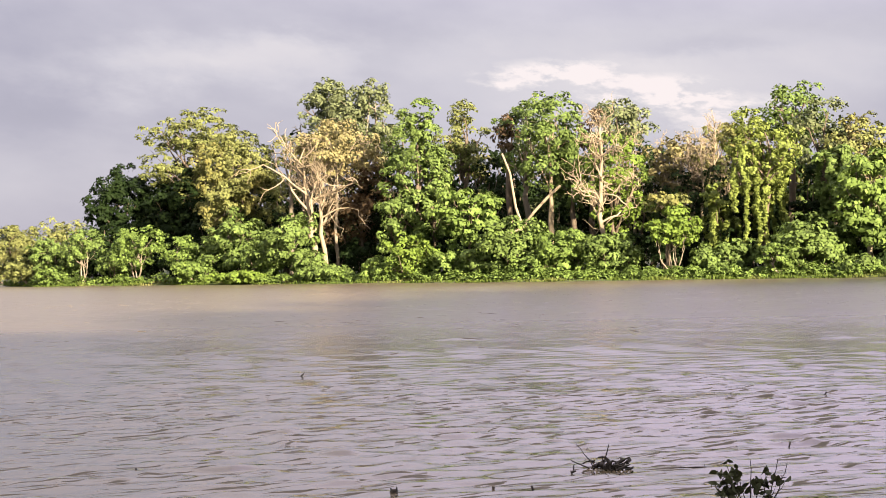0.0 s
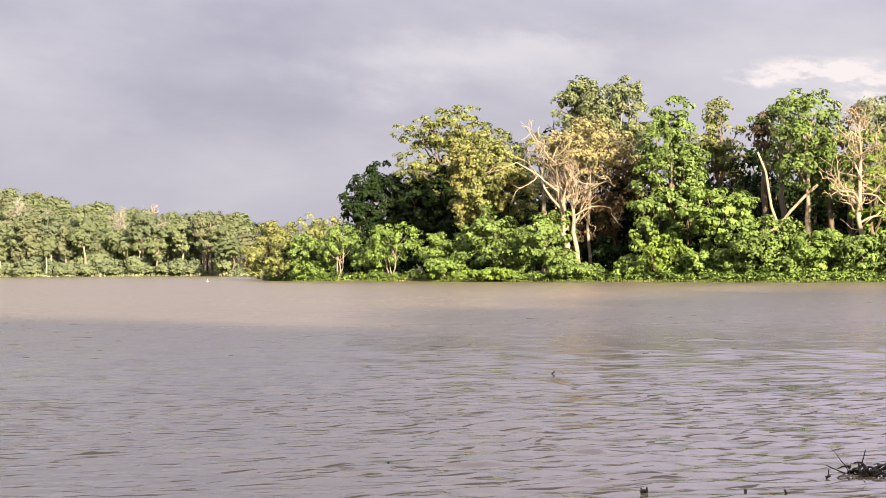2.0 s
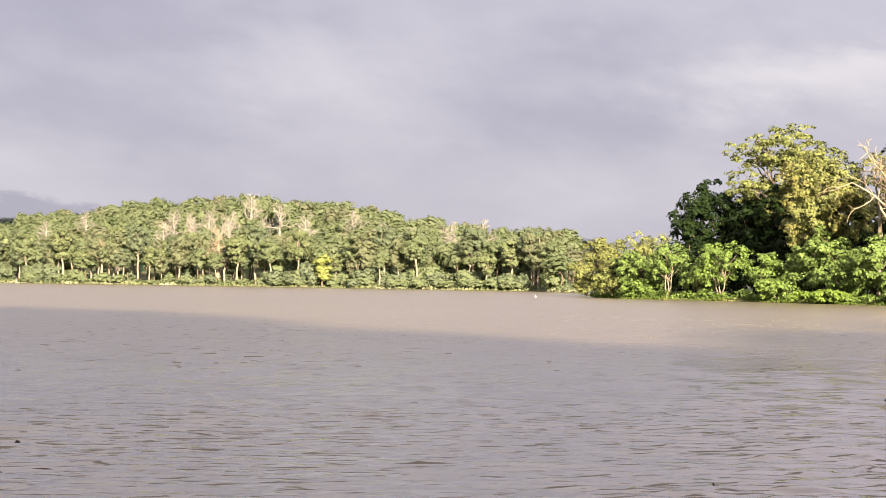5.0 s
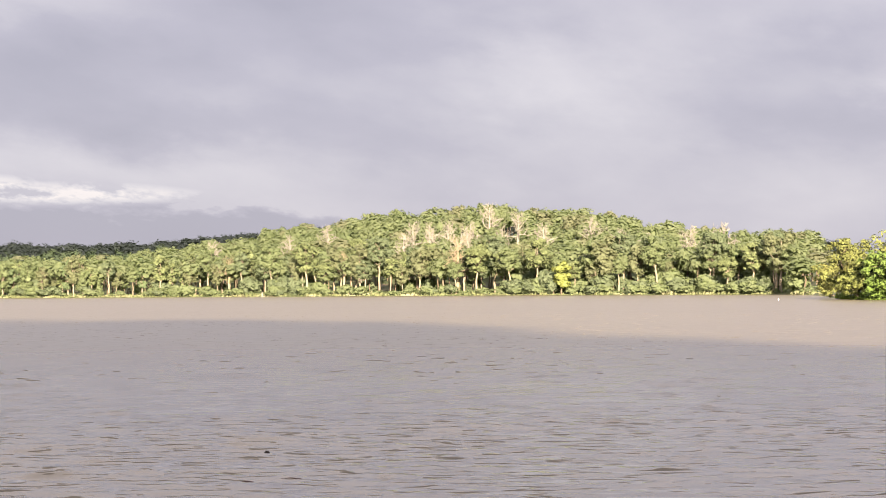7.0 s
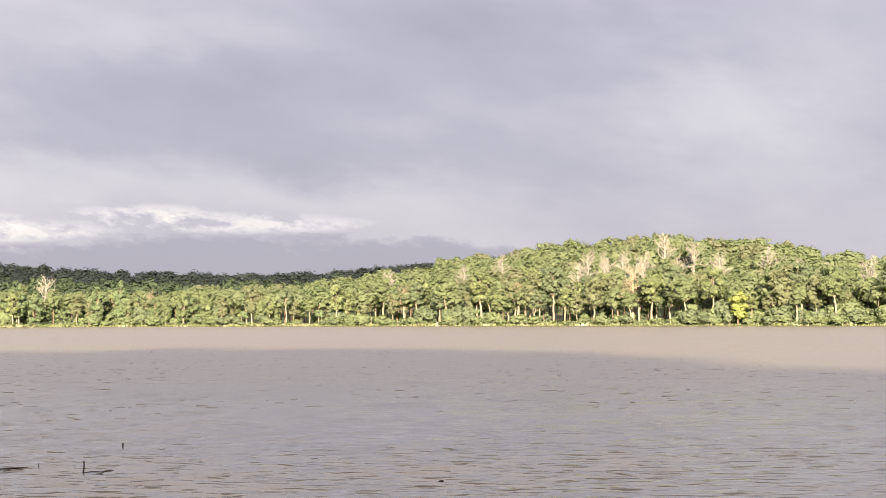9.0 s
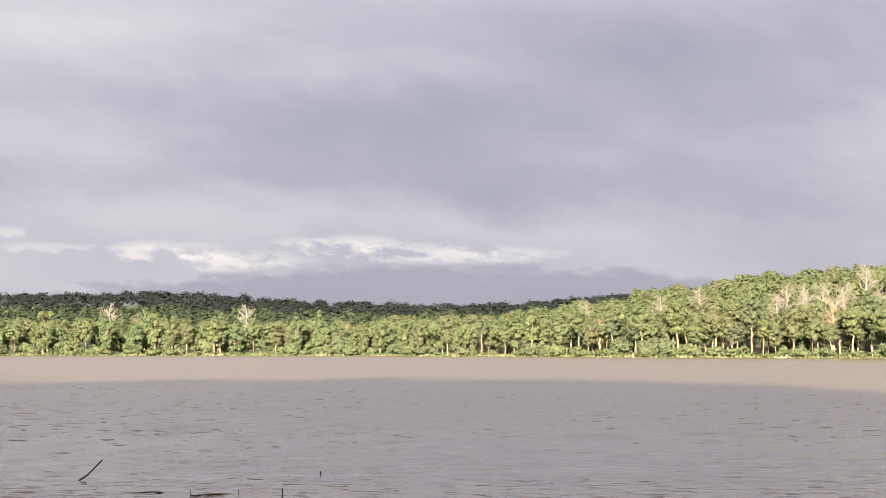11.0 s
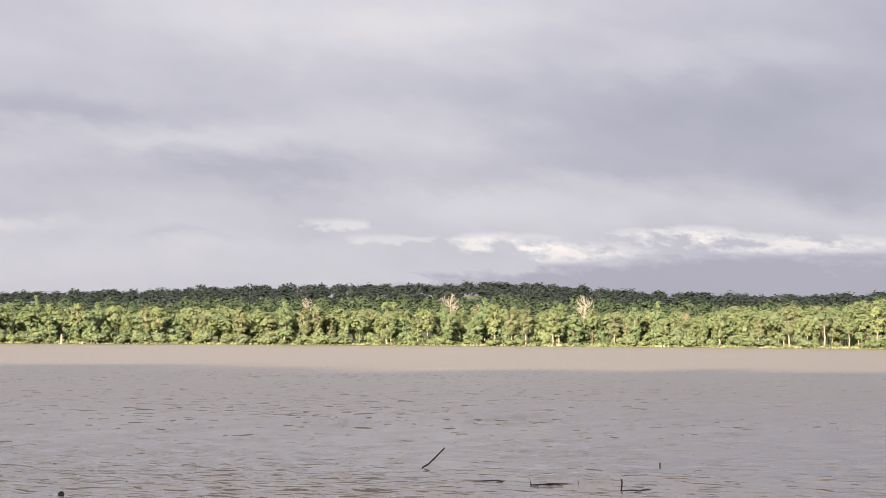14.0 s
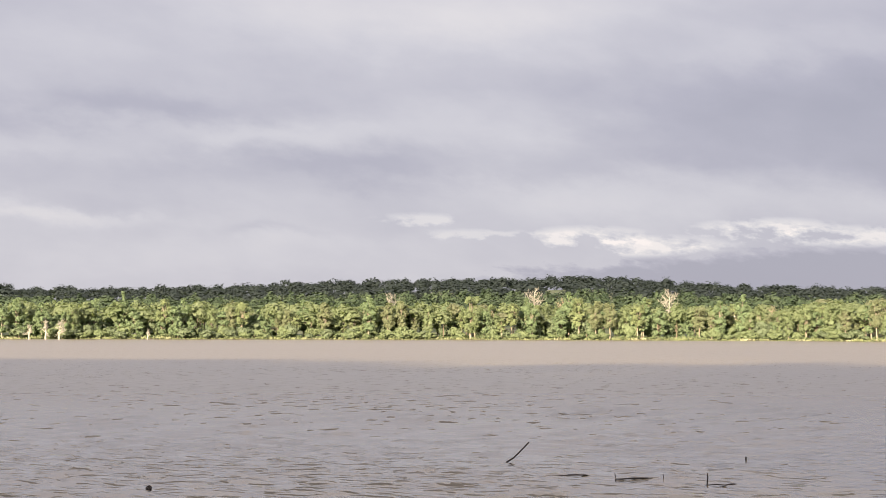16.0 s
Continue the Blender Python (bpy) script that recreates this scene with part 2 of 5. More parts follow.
# near-bank leaves: dark ends deepened to stand in for shade between clumps
LEAF_GREEN = leaf_material("leaf_mid_green", (0.010, 0.018, 0.004), (0.172, 0.250, 0.065))
LEAF_FRESH = leaf_material("leaf_fresh_green", (0.010, 0.023, 0.004), (0.200, 0.292, 0.068), glow=0.17)
LEAF_LIME = leaf_material("leaf_lime", (0.036, 0.058, 0.006), (0.178, 0.263, 0.049), glow=0.17)
LEAF_OLIVE = leaf_material("leaf_olive", (0.017, 0.020, 0.004), (0.210, 0.235, 0.078))
LEAF_YELLOW = leaf_material("leaf_yellow_olive", (0.020, 0.023, 0.005), (0.245, 0.265, 0.092), warm=(0.160, 0.146, 0.046))
LEAF_GREY = leaf_material("leaf_grey_green", (0.039, 0.052, 0.022), (0.178, 0.204, 0.101))
LEAF_DRY = leaf_material("leaf_dry_straw", (0.100, 0.088, 0.038), (0.297, 0.264, 0.127), warm=(0.185, 0.148, 0.070))
LEAF_BROWN = leaf_material("leaf_withered_brown", (0.050, 0.032, 0.017), (0.120, 0.082, 0.044), glow=0.15)
# the wood's shade is put into this leaf colour as near-black green
LEAF_SHADED = leaf_material("leaf_painted_shade", (0.005, 0.012, 0.004), (0.020, 0.034, 0.010), glow=0.15, gloss=0.06)
# far-shore leaf colours carry the haze of distance: paler, greyer, less contrast
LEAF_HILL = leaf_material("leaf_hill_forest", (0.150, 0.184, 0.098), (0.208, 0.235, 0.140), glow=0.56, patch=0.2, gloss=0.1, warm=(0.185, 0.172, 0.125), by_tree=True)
LEAF_HAZED = leaf_material("leaf_hazed_green", (0.120, 0.152, 0.090), (0.209, 0.243, 0.160), glow=0.54, gloss=0.1)
LEAF_HAZED_SOFT = leaf_material("leaf_hazed_soft_green", (0.103, 0.140, 0.076), (0.196, 0.247, 0.142), glow=0.46, gloss=0.1)
LEAF_VINE = leaf_material("leaf_creeper", (0.036, 0.046, 0.007), (0.252, 0.315, 0.075), glow=0.17)
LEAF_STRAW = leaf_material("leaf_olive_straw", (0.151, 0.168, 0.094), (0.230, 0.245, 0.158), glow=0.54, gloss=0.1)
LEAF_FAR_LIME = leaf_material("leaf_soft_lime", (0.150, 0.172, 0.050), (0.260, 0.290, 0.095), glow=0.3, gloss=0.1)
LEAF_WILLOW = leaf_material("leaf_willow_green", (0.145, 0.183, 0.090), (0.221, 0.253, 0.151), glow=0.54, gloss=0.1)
LEAF_SLOPE = leaf_material("leaf_slope_forest", (0.022, 0.035, 0.019), (0.058, 0.077, 0.043), glow=0.15, patch=0.1, by_tree=True)
# cloud shade and haze over the ridge are put into this leaf colour
LEAF_FAR = leaf_material("leaf_ridge_painted_shade", (0.022, 0.029, 0.030), (0.036, 0.045, 0.045), glow=0.46, gloss=0.1, patch=0.1, by_tree=True)
GRASS = leaf_material("grass_blades", (0.040, 0.072, 0.012), (0.140, 0.185, 0.038), glow=0.35, patch=0.2, warm=(0.218, 0.207, 0.086))
LEAF_MARSH = leaf_material("leaf_marsh_plant", (0.020, 0.026, 0.012), (0.085, 0.092, 0.045), glow=0.15)
GRASS_PALE = leaf_material("reed_blades", (0.070, 0.088, 0.036), (0.220, 0.230, 0.125), glow=0.2, patch=0.2, warm=(0.360, 0.335, 0.230))
BARK = bark_material("bark_brown", (0.052, 0.037, 0.024), (0.144, 0.109, 0.075))
BARK_PALE = bark_material("bark_pale", (0.120, 0.096, 0.068), (0.265, 0.222, 0.165))
WOOD_DEAD = bark_material("dead_wood", (0.149, 0.112, 0.072), (0.322, 0.259, 0.178))
WOOD_BLEACHED = bark_material("bleached_wood", (0.150, 0.134, 0.110), (0.285, 0.262, 0.226))
WOOD_WET = bark_material("wet_dark_wood", (0.018, 0.014, 0.012), (0.060, 0.045, 0.036))
WOOD_RED = bark_material("wet_reddish_wood", (0.034, 0.014, 0.012), (0.095, 0.045, 0.038))
SOIL = ground_material()
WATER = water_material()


# ---- mesh tools ----
def mesh_from(name, verts, faces_by_size, mat, smooth=False):
    """A mesh from arrays: verts (n, 3) and a list of (m, k) index arrays."""
    me = bpy.data.meshes.new(name)
    me.vertices.add(len(verts))
    me.vertices.foreach_set("co", np.ascontiguousarray(verts, dtype=np.float32).ravel())
    loops = np.concatenate([f.ravel() for f in faces_by_size]).astype(np.int32)
    sizes = np.concatenate([np.full(len(f), f.shape[1]) for f in faces_by_size]).astype(np.int32)
    me.loops.add(len(loops))
    me.loops.foreach_set("vertex_index", loops)
    me.polygons.add(len(sizes))
    me.polygons.foreach_set("loop_start", np.concatenate([[0], np.cumsum(sizes)[:-1]]).astype(np.int32))
    me.polygons.foreach_set("use_smooth", np.full(len(sizes), smooth))
    me.update(calc_edges=True)
    me.validate()
    me.materials.append(mat)
    return me


def part(name, me, parent, label=""):
    ob = new(name, me)
    ob.parent = parent
    return tagged(ob, label) if label else ob


def unit(v):
    return v / np.maximum(np.linalg.norm(v, axis=-1, keepdims=True), 1e-9)


def leaf_cards(rng, centres, outward, radius, per, size, up=0.35, droop=0.0, squash=0.7, dome=0.35, ball=0.95, wide=1.0, loose=0.34):
    """Folded lozenge leaves in clumps: four corners each."""
    n = len(centres) * per
    c = np.repeat(centres, per, axis=0)
    o = np.repeat(outward, per, axis=0)
    rad = np.repeat(np.broadcast_to(radius, (len(centres),)), per)[:, None]
    d = unit(rng.normal(size=(n, 3)) + 0.55 * o + np.array([0, 0, 0.45]))
    p = c + d * rad * rng.uniform(0.55, 1.0, (n, 1)) * np.array([1, 1, squash])
    nor = unit(dome * o + ball * d + loose * rng.normal(size=(n, 3)) + np.array([0, 0, up * 0.8]))
    t = unit(np.cross(nor, rng.normal(size=(n, 3))) + np.array([0, 0, -droop]))
    b = unit(np.cross(nor, t))
    ln = size * rng.uniform(0.65, 1.35, (n, 1))
    wd = ln * rng.uniform(0.26, 0.38, (n, 1)) * wide
    fold = nor * ln * 0.10
    v = np.stack([p - t * ln * 0.5, p + b * wd - fold, p + t * ln * 0.5 - fold, p - b * wd - fold], axis=1).reshape(-1, 3)
    return v, np.arange(n * 4).reshape(-1, 4)


def tube(points, radii, sides=6):
    """A tapered limb along points."""
    pts = np.asarray(points, float)
    rad = np.asarray(radii, float)
    tan = unit(np.gradient(pts, axis=0))
    ref = np.where(np.abs(tan[:, 2:3]) > 0.9, np.array([[1.0, 0, 0]]), np.array([[0, 0, 1.0]]))
    a = unit(np.cross(tan, ref))
    b = np.cross(tan, a)
    ang = np.arange(sides) * (2 * math.pi / sides)
    ring = a[:, None] * np.cos(ang)[None, :, None] + b[:, None] * np.sin(ang)[None, :, None]
    v = (pts[:, None] + ring * rad[:, None, None]).reshape(-1, 3)
    f = []
    for i in range(len(pts) - 1):
        for j in range(sides):
            k = (j + 1) % sides
            f.append((i * sides + j, i * sides + k, (i + 1) * sides + k, (i + 1) * sides + j))
    return v, np.array(f)


def limb(rng, a, b, ra, rb, bow=0.12, steps=6, sides=6):
    a, b = np.asarray(a, float), np.asarray(b, float)
    t = np.linspace(0, 1, steps)[:, None]
    ln = np.linalg.norm(b - a)
    side = unit(rng.normal(size=3)) * ln * bow
    pts = a + (b - a) * t + side * np.sin(t * math.pi) + rng.normal(size=(steps, 3)) * ln * 0.018 * np.sin(t * math.pi)
    return tube(pts, ra + (rb - ra) * t[:, 0] ** 0.8, sides)


def gather(pieces):
    vs, fs, n = [], [], 0
    for v, f in pieces:
        vs.append(v)
        fs.append(f + n)
        n += len(v)
    return np.concatenate(vs), np.concatenate(fs)


# ---- the lie of the land ----
SHORE_AZ = (-180, -120, -80, -64, -56, -48, -40, -30, -25, -20, -15.2, -14.2, -13.5, -12.6, -9, -5, 2, 11, 16, 30, 60, 90, 120, 180)
SHORE_D = (300, 420, 560, 595, 620, 640, 640, 550, 515, 480, 450, 415, 300, 282, 262, 238, 209, 194, 187, 165, 130, 100, 100, 300)
CREST_AZ = (-180, -70, -44, -38, -35, -31, -27.5, -24.6, -21.5, -18.4, -16, -14, -13.2, -12, 40, 180)
CREST_Z = (0, 2, 2.5, 3, 5.5, 14.5, 20, 22, 19.5, 12, 8, 7, 5, 3, 3, 0)
RIDGE_AZ = (-180, -80, -65, -60, -54, -50, -46, -42, -38, -35, -30, -14, 0, 180)
RIDGE_Z = (20, 20, 24, 22.5, 29, 31, 33, 27, 22.5, 22, 19, 17, 8, 8)
AXIS = np.array(bearing(-30.0))[:2]
# added rise behind the viewpoint, unseen, shades the water: place along it, brow height
SHADE_RISE_L = (-400, -200, -95, -72, -50, -28, -13, -5, 5, 11, 16, 21, 28, 36, 46, 57, 75, 109, 200, 400)
SHADE_RISE_Z = (45, 55, 56, 60, 52, 59.5, 60, 58, 53, 44, 37, 32, 33, 38, 42, 46, 51, 54, 52, 40)


def smooth(x):
    x = np.clip(x, 0, 1)
    return x * x * (3 - 2 * x)


def land(x, y):
    """Height of the ground."""
    x, y = np.asarray(x, float), np.asarray(y, float)
    az, r = np.degrees(np.arctan2(x, y)), np.hypot(x, y)
    d = r - np.interp(az, SHORE_AZ, SHORE_D)
    bank = np.where(d < 0, np.maximum(d * 0.15, -1.5), 0.45 * smooth(d / 3) + 0.010 * np.clip(d, 0, 60))
    bank = bank + np.interp(az, CREST_AZ, CREST_Z) * smooth((d - 10) / 190)
    bank = bank + np.interp(az, RIDGE_AZ, RIDGE_Z) * smooth((r - 700) / 750)
    # unseen rise behind the viewpoint, its brow shaped for the shadow edge
    q = x * AXIS[0] + y * AXIS[1]
    side = x * AXIS[1] - y * AXIS[0]
    own = np.where(q > 1.5, -0.4 * (q - 1.5), 0.9 * smooth((1.5 - q) / 2.5) + np.interp(side, SHADE_RISE_L, SHADE_RISE_Z) * smooth((-q - 6) / 74))
    return np.maximum(bank, np.maximum(own, -1.6))


def at(az, dist, lift=0.0):
    p = bearing(az) * dist
    return Vector((p.x, p.y, float(land(p.x, p.y)) + lift))


def shore(az):
    return float(np.interp(az, SHORE_AZ, SHORE_D))


def build_ground():
    az = np.radians(np.concatenate([np.arange(-180, -68, 3.0), np.arange(-68, 20, 0.7), np.arange(20, 180, 3.0)]))
    r = np.concatenate([np.arange(0.5, 12, 1.5), np.arange(12, 150, 14), np.arange(150, 330, 3.0), np.arange(330, 430, 8),
                        np.arange(430, 680, 5.0), np.arange(680, 1600, 35), np.arange(1600, 4901, 300)])
    a, rr = np.meshgrid(az, r)
    x, y = rr * np.sin(a), rr * np.cos(a)
    z = land(x, y) + (np.sin(x * 0.41 + 1) * np.cos(y * 0.37) * 0.08)
    v = np.stack([x, y, z], -1).reshape(-1, 3)
    n, m = len(az), len(r)
    i = np.arange(n)
    j = (i + 1) % n
    f = np.concatenate([np.stack([k * n + i, k * n + j, (k + 1) * n + j, (k + 1) * n + i], -1)[:, ::-1] for k in range(m - 1)])
    hub = len(v)
    v = np.concatenate([v, [[0, 0, float(land(0.0, 0.0))]]])
    cap = np.stack([i, j, np.full(n, hub)], -1)
    ob = new("ground", mesh_from("ground", v, [f, cap], SOIL, True))
    tagged(ob, "grassy muddy lake bank rising into low wooded hills", "ground", kind="structure")


def build_water():
    """One sheet of water, with modelled waves out to 80 m from the viewpoint."""
    rng = np.random.default_rng(2)
    az = np.radians(np.concatenate([np.arange(-180, -68, 4.0), np.arange(-68, 17.2, 0.21), np.arange(18, 180, 4.0)]))
    r = np.concatenate([[2, 5, 9, 13, 15], np.arange(16, 34, 0.08), np.arange(34, 52, 0.14), np.arange(52, 82, 0.36), np.geomspace(84, 760, 22)])
    a, rr = np.meshgrid(az, r)
    x, y = rr * np.sin(a), rr * np.cos(a)
    z = np.zeros_like(x)
    for i in range(46):
        wl = 0.19 * (5.6 ** (i / 45.0)) * rng.uniform(0.9, 1.1)
        turn = radians(-8.0) + rng.normal() * (0.30 if i > 22 else 0.42)
        k = 2 * math.pi / wl
        phase = k * (x * math.sin(turn) + y * math.cos(turn)) + rng.uniform(0, 6.28)
        amp = 0.0046 * wl
        group = 0.6 + 0.6 * np.sin(x * rng.uniform(0.1, 0.5) + y * rng.uniform(-0.4, 0.4) + rng.uniform(0, 6.28))
        fade = np.clip((wl * 150 - rr) / (wl * 50), 0, 1)
        fade = fade * (1 - smooth((rr - 36) / 15) * (1 - min(1.0, max(0.0, (wl - 0.7) / 0.25))))
        shape = np.sin(phase) + 0.25 * np.sin(2 * phase + 1.6) if i < 20 else 0.55 * np.sin(phase) + 1.5 * (0.637 - np.abs(np.sin(phase / 2 - 0.785)))
        z += amp * fade * group * shape
    deg = np.degrees(a)
    # wave height varied by heading from the viewpoint to suit the view
    lull = 1.0 + 0.40 * smooth((-34 - deg) / 8) + 0.22 * smooth((deg + 15) / 9) - 0.38 * np.exp(-((deg + 19) / 6.5) ** 2) - 0.10 * np.exp(-((deg + 30) / 9.0) ** 2)
    z *= lull * np.clip((82 - rr) / 25, 0, 1) * np.clip((rr - 2) / 10, 0, 1)
    # scattered short steep wavelets, in loose groups, spread and sized to fit the view
    for g in range(245):
        ga, gr = rng.uniform(*((-68, -11) if g < 150 else (-11, 16))), 2.5 / math.tan(radians(rng.uniform(2.6, 6.6)))
        for q in range(int(rng.integers(1, 5))):
            wa, wr = ga + rng.normal() * 1.8, gr * (1 + rng.normal() * 0.06)
            if not 18 < wr < 60:
                continue
            i0, i1 = np.searchsorted(r, (wr - 2.0, wr + 2.0))
            j0, j1 = np.searchsorted(deg[0], (wa - 3.0, wa + 3.0))
            ring, turn = rr[i0:i1, j0:j1], deg[i0:i1, j0:j1]
            ln = rng.uniform(0.14, 0.50) * (wr / 30) ** 0.55 * (1.0 if g < 150 else 1.5)
            thick = 0.07 if wr < 34 else 0.13 if wr < 52 else 0.34
            across = np.radians(turn - wa) * wr
            along = ring - wr - 0.12 * across * rng.normal() - 0.06 * np.sin(across * 6 + g) - 0.03 * np.sin(across * 15 + 2 * g)
            crest = np.exp(-np.abs(across / ln) ** 3) * (0.7 + 0.3 * np.sin(across * 11 + 3 * g)) * np.exp(-(along / np.where(along < 0, thick, thick * 2.2)) ** 2)
            z[i0:i1, j0:j1] += (0.016 + 0.00075 * wr) * rng.uniform(0.6, 1.25) * crest
    v = np.concatenate([np.stack([x, y, z], -1).reshape(-1, 3), [[0, 0, 0]]])
    n, m = len(az), len(r)
    i = np.arange(n)
    j = (i + 1) % n
    base = np.arange(m - 1)[:, None] * n
    f = np.stack([base + i, base + n + i, base + n + j, base + j], -1).reshape(-1, 4)
    cap = np.stack([i, j, np.full(n, m * n)], -1)
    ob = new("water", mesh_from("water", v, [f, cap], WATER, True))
    tagged(ob, "wind-rippled muddy grey-brown lake water", "water", kind="structure")


build_ground()
build_water()


# ---- trees ----
def crown_clumps(rng, height, width, base, lobes, clump, flat, fill, bough=(0.36, 0.56)):
    """Boughs inside the crown's outline and, round each, clumps of leaves. Returns bough centres and clump centres with their outward way."""
    zc, hz, hw = height * (1 + base) / 2, height * (1 - base) / 2, width / 2
    i = np.arange(lobes) + 0.5
    up = 1 - 2 * i / lobes
    turn = i * 2.39996 + rng.uniform(0, 6.28)
    d = np.stack([np.sqrt(1 - up * up) * np.cos(turn), np.sqrt(1 - up * up) * np.sin(turn), up], -1)
    d = unit(d + rng.normal(size=d.shape) * 0.22)
    lr = hw * rng.uniform(*bough, lobes) * (1.0 if lobes > 5 else 1.25)
    lz = np.minimum(lr * flat, hz * 0.8)
    reach_w = np.maximum(hw - lr, hw * 0.25)
    reach_z = np.maximum(hz - lz, 0.05)
    c = d * np.stack([reach_w, reach_w, reach_z], -1) * rng.uniform(0.82, 1.12, (lobes, 1))
    c[:, 2] += zc
    cc, oo = [], []
    for b in range(lobes):
        area = 4 * math.pi * lr[b] * (lr[b] + 2 * lz[b]) / 3
        n = max(5, int(fill * area / (math.pi * clump * clump)))
        o = unit(rng.normal(size=(n, 3)) + np.array([0, 0, 0.25]))
        cc.append(c[b] + o * np.array([lr[b], lr[b], lz[b]]) * rng.uniform(0.55, 1.0, (n, 1)))
        oo.append(unit(o + 0.5 * d[b]))
    return c, np.stack([lr, lr, lz], -1), np.concatenate(cc), np.concatenate(oo)


def leafy_tree(name, label, az, dist, height, width, leaf, base=0.28, bark=None, lobes=8, clump=1.0, per=26, size=0.40,
               flat=0.85, fill=0.95, stems=1, lean=(0.0, 0.0), drape=0, drop=0.5, seed=0, group="trees on the near bank", lift=-0.15, squash=0.7, girth=1.0, fine=2, inner=0, bough=(0.36, 0.56)):
    """A tree or shrub: tapered trunk with limbs that reach into the boughs, and a crown of many leaves."""
    rng = np.random.default_rng(int(abs(az) * 1000 + dist * 7 + seed))
    clump, per, fill, size = clump * 1.05, int(per * 1.35), fill * 0.58, size * 1.15
    root = new(name)
    root.location = at(az, dist, lift)
    boughs, girths, cc, oo = crown_clumps(rng, height, width, base, lobes, clump, flat, fill, bough)
    tilt = np.array([lean[0], lean[1], 0.0])
    r0 = (0.10 + 0.014 * height) * girth / math.sqrt(stems)
    pieces = []
    fork_z = max(height * base * 0.9, height * 0.18)
    for s in range(stems):
        foot = np.array([0, 0, 0.0]) if stems == 1 else np.array([*rng.normal(size=2) * 0.25, 0.0])
        spread = tilt * fork_z + (0 if stems == 1 else 1) * np.array([*rng.normal(size=2) * width * 0.10, 0])
        fork = np.array([0, 0, fork_z]) + spread
        head = np.array([0, 0, height * (0.82 if stems == 1 else 0.6)]) + spread * 1.5
        pieces.append(limb(rng, foot, fork, r0 * 1.25, r0 * 0.85, 0.05, 6, 8))
        pieces.append(limb(rng, fork, head, r0 * 0.85, r0 * 0.2, 0.08, 6, 6))
        for b in boughs[s::stems]:
            start = fork + (head - fork) * np.clip((b[2] - fork_z) / max(height - fork_z, 0.1) * 0.6, 0, 0.8)
            pieces.append(limb(rng, start, b, r0 * 0.48, r0 * 0.10, 0.14, 5, 5))
            for q in range(fine):
                tip = b + unit(rng.normal(size=3) + np.array([0, 0, 0.4])) * width * 0.16
                pieces.append(limb(rng, b * 0.85 + start * 0.15, tip, r0 * 0.16, r0 * 0.05, 0.15, 4, 4))
    cc = cc + tilt * cc[:, 2:3]
    crown_count = len(cc)
    if drape:
        # creepers that hang from the crown towards the ground
        top = cc[rng.integers(0, len(cc), drape)]
        for p in top:
            ln = p[2] * drop * rng.uniform(0.15, 1.0)
            m = max(3, int(ln / 0.33))
            sway = np.cumsum(rng.normal(size=(2, m)) * 0.11, axis=1)
            line = p + np.stack([sway[0], sway[1], -np.linspace(0, ln, m)], -1)
            cc = np.concatenate([cc, line])
            oo = np.concatenate([oo, unit(np.tile(np.array([p[0], p[1], 0.01]), (m, 1)) + rng.normal(size=(m, 3)) * 0.2)])
    keep = cc[:, 2] > 0.15
    girth_of = np.where(np.arange(len(cc)) < crown_count, clump, clump * 0.4)
    v, f = leaf_cards(rng, cc[keep], oo[keep], girth_of[keep], per, size, squash=squash)
    part("trunk", mesh_from("trunk", *[x if i == 0 else [x] for i, x in enumerate(gather(pieces))], bark or BARK, True), root)
    if inner:
        # sprays deep in the boughs close the crown
        heart = leaf_cards(rng, boughs + tilt * boughs[:, 2:3], unit(boughs - np.array([0, 0, height * 0.5])), girths[:, 0] * 0.8, inner, size * 2.2, squash=float(np.mean(girths[:, 2] / girths[:, 0])), wide=1.5, loose=0.25)
        v, f = gather([(v, f), heart])
    part("crown", mesh_from("crown", v, [f], leaf), root)
    return tagged(root, label, "shrub" if name.endswith("shrub") else "tree", group)


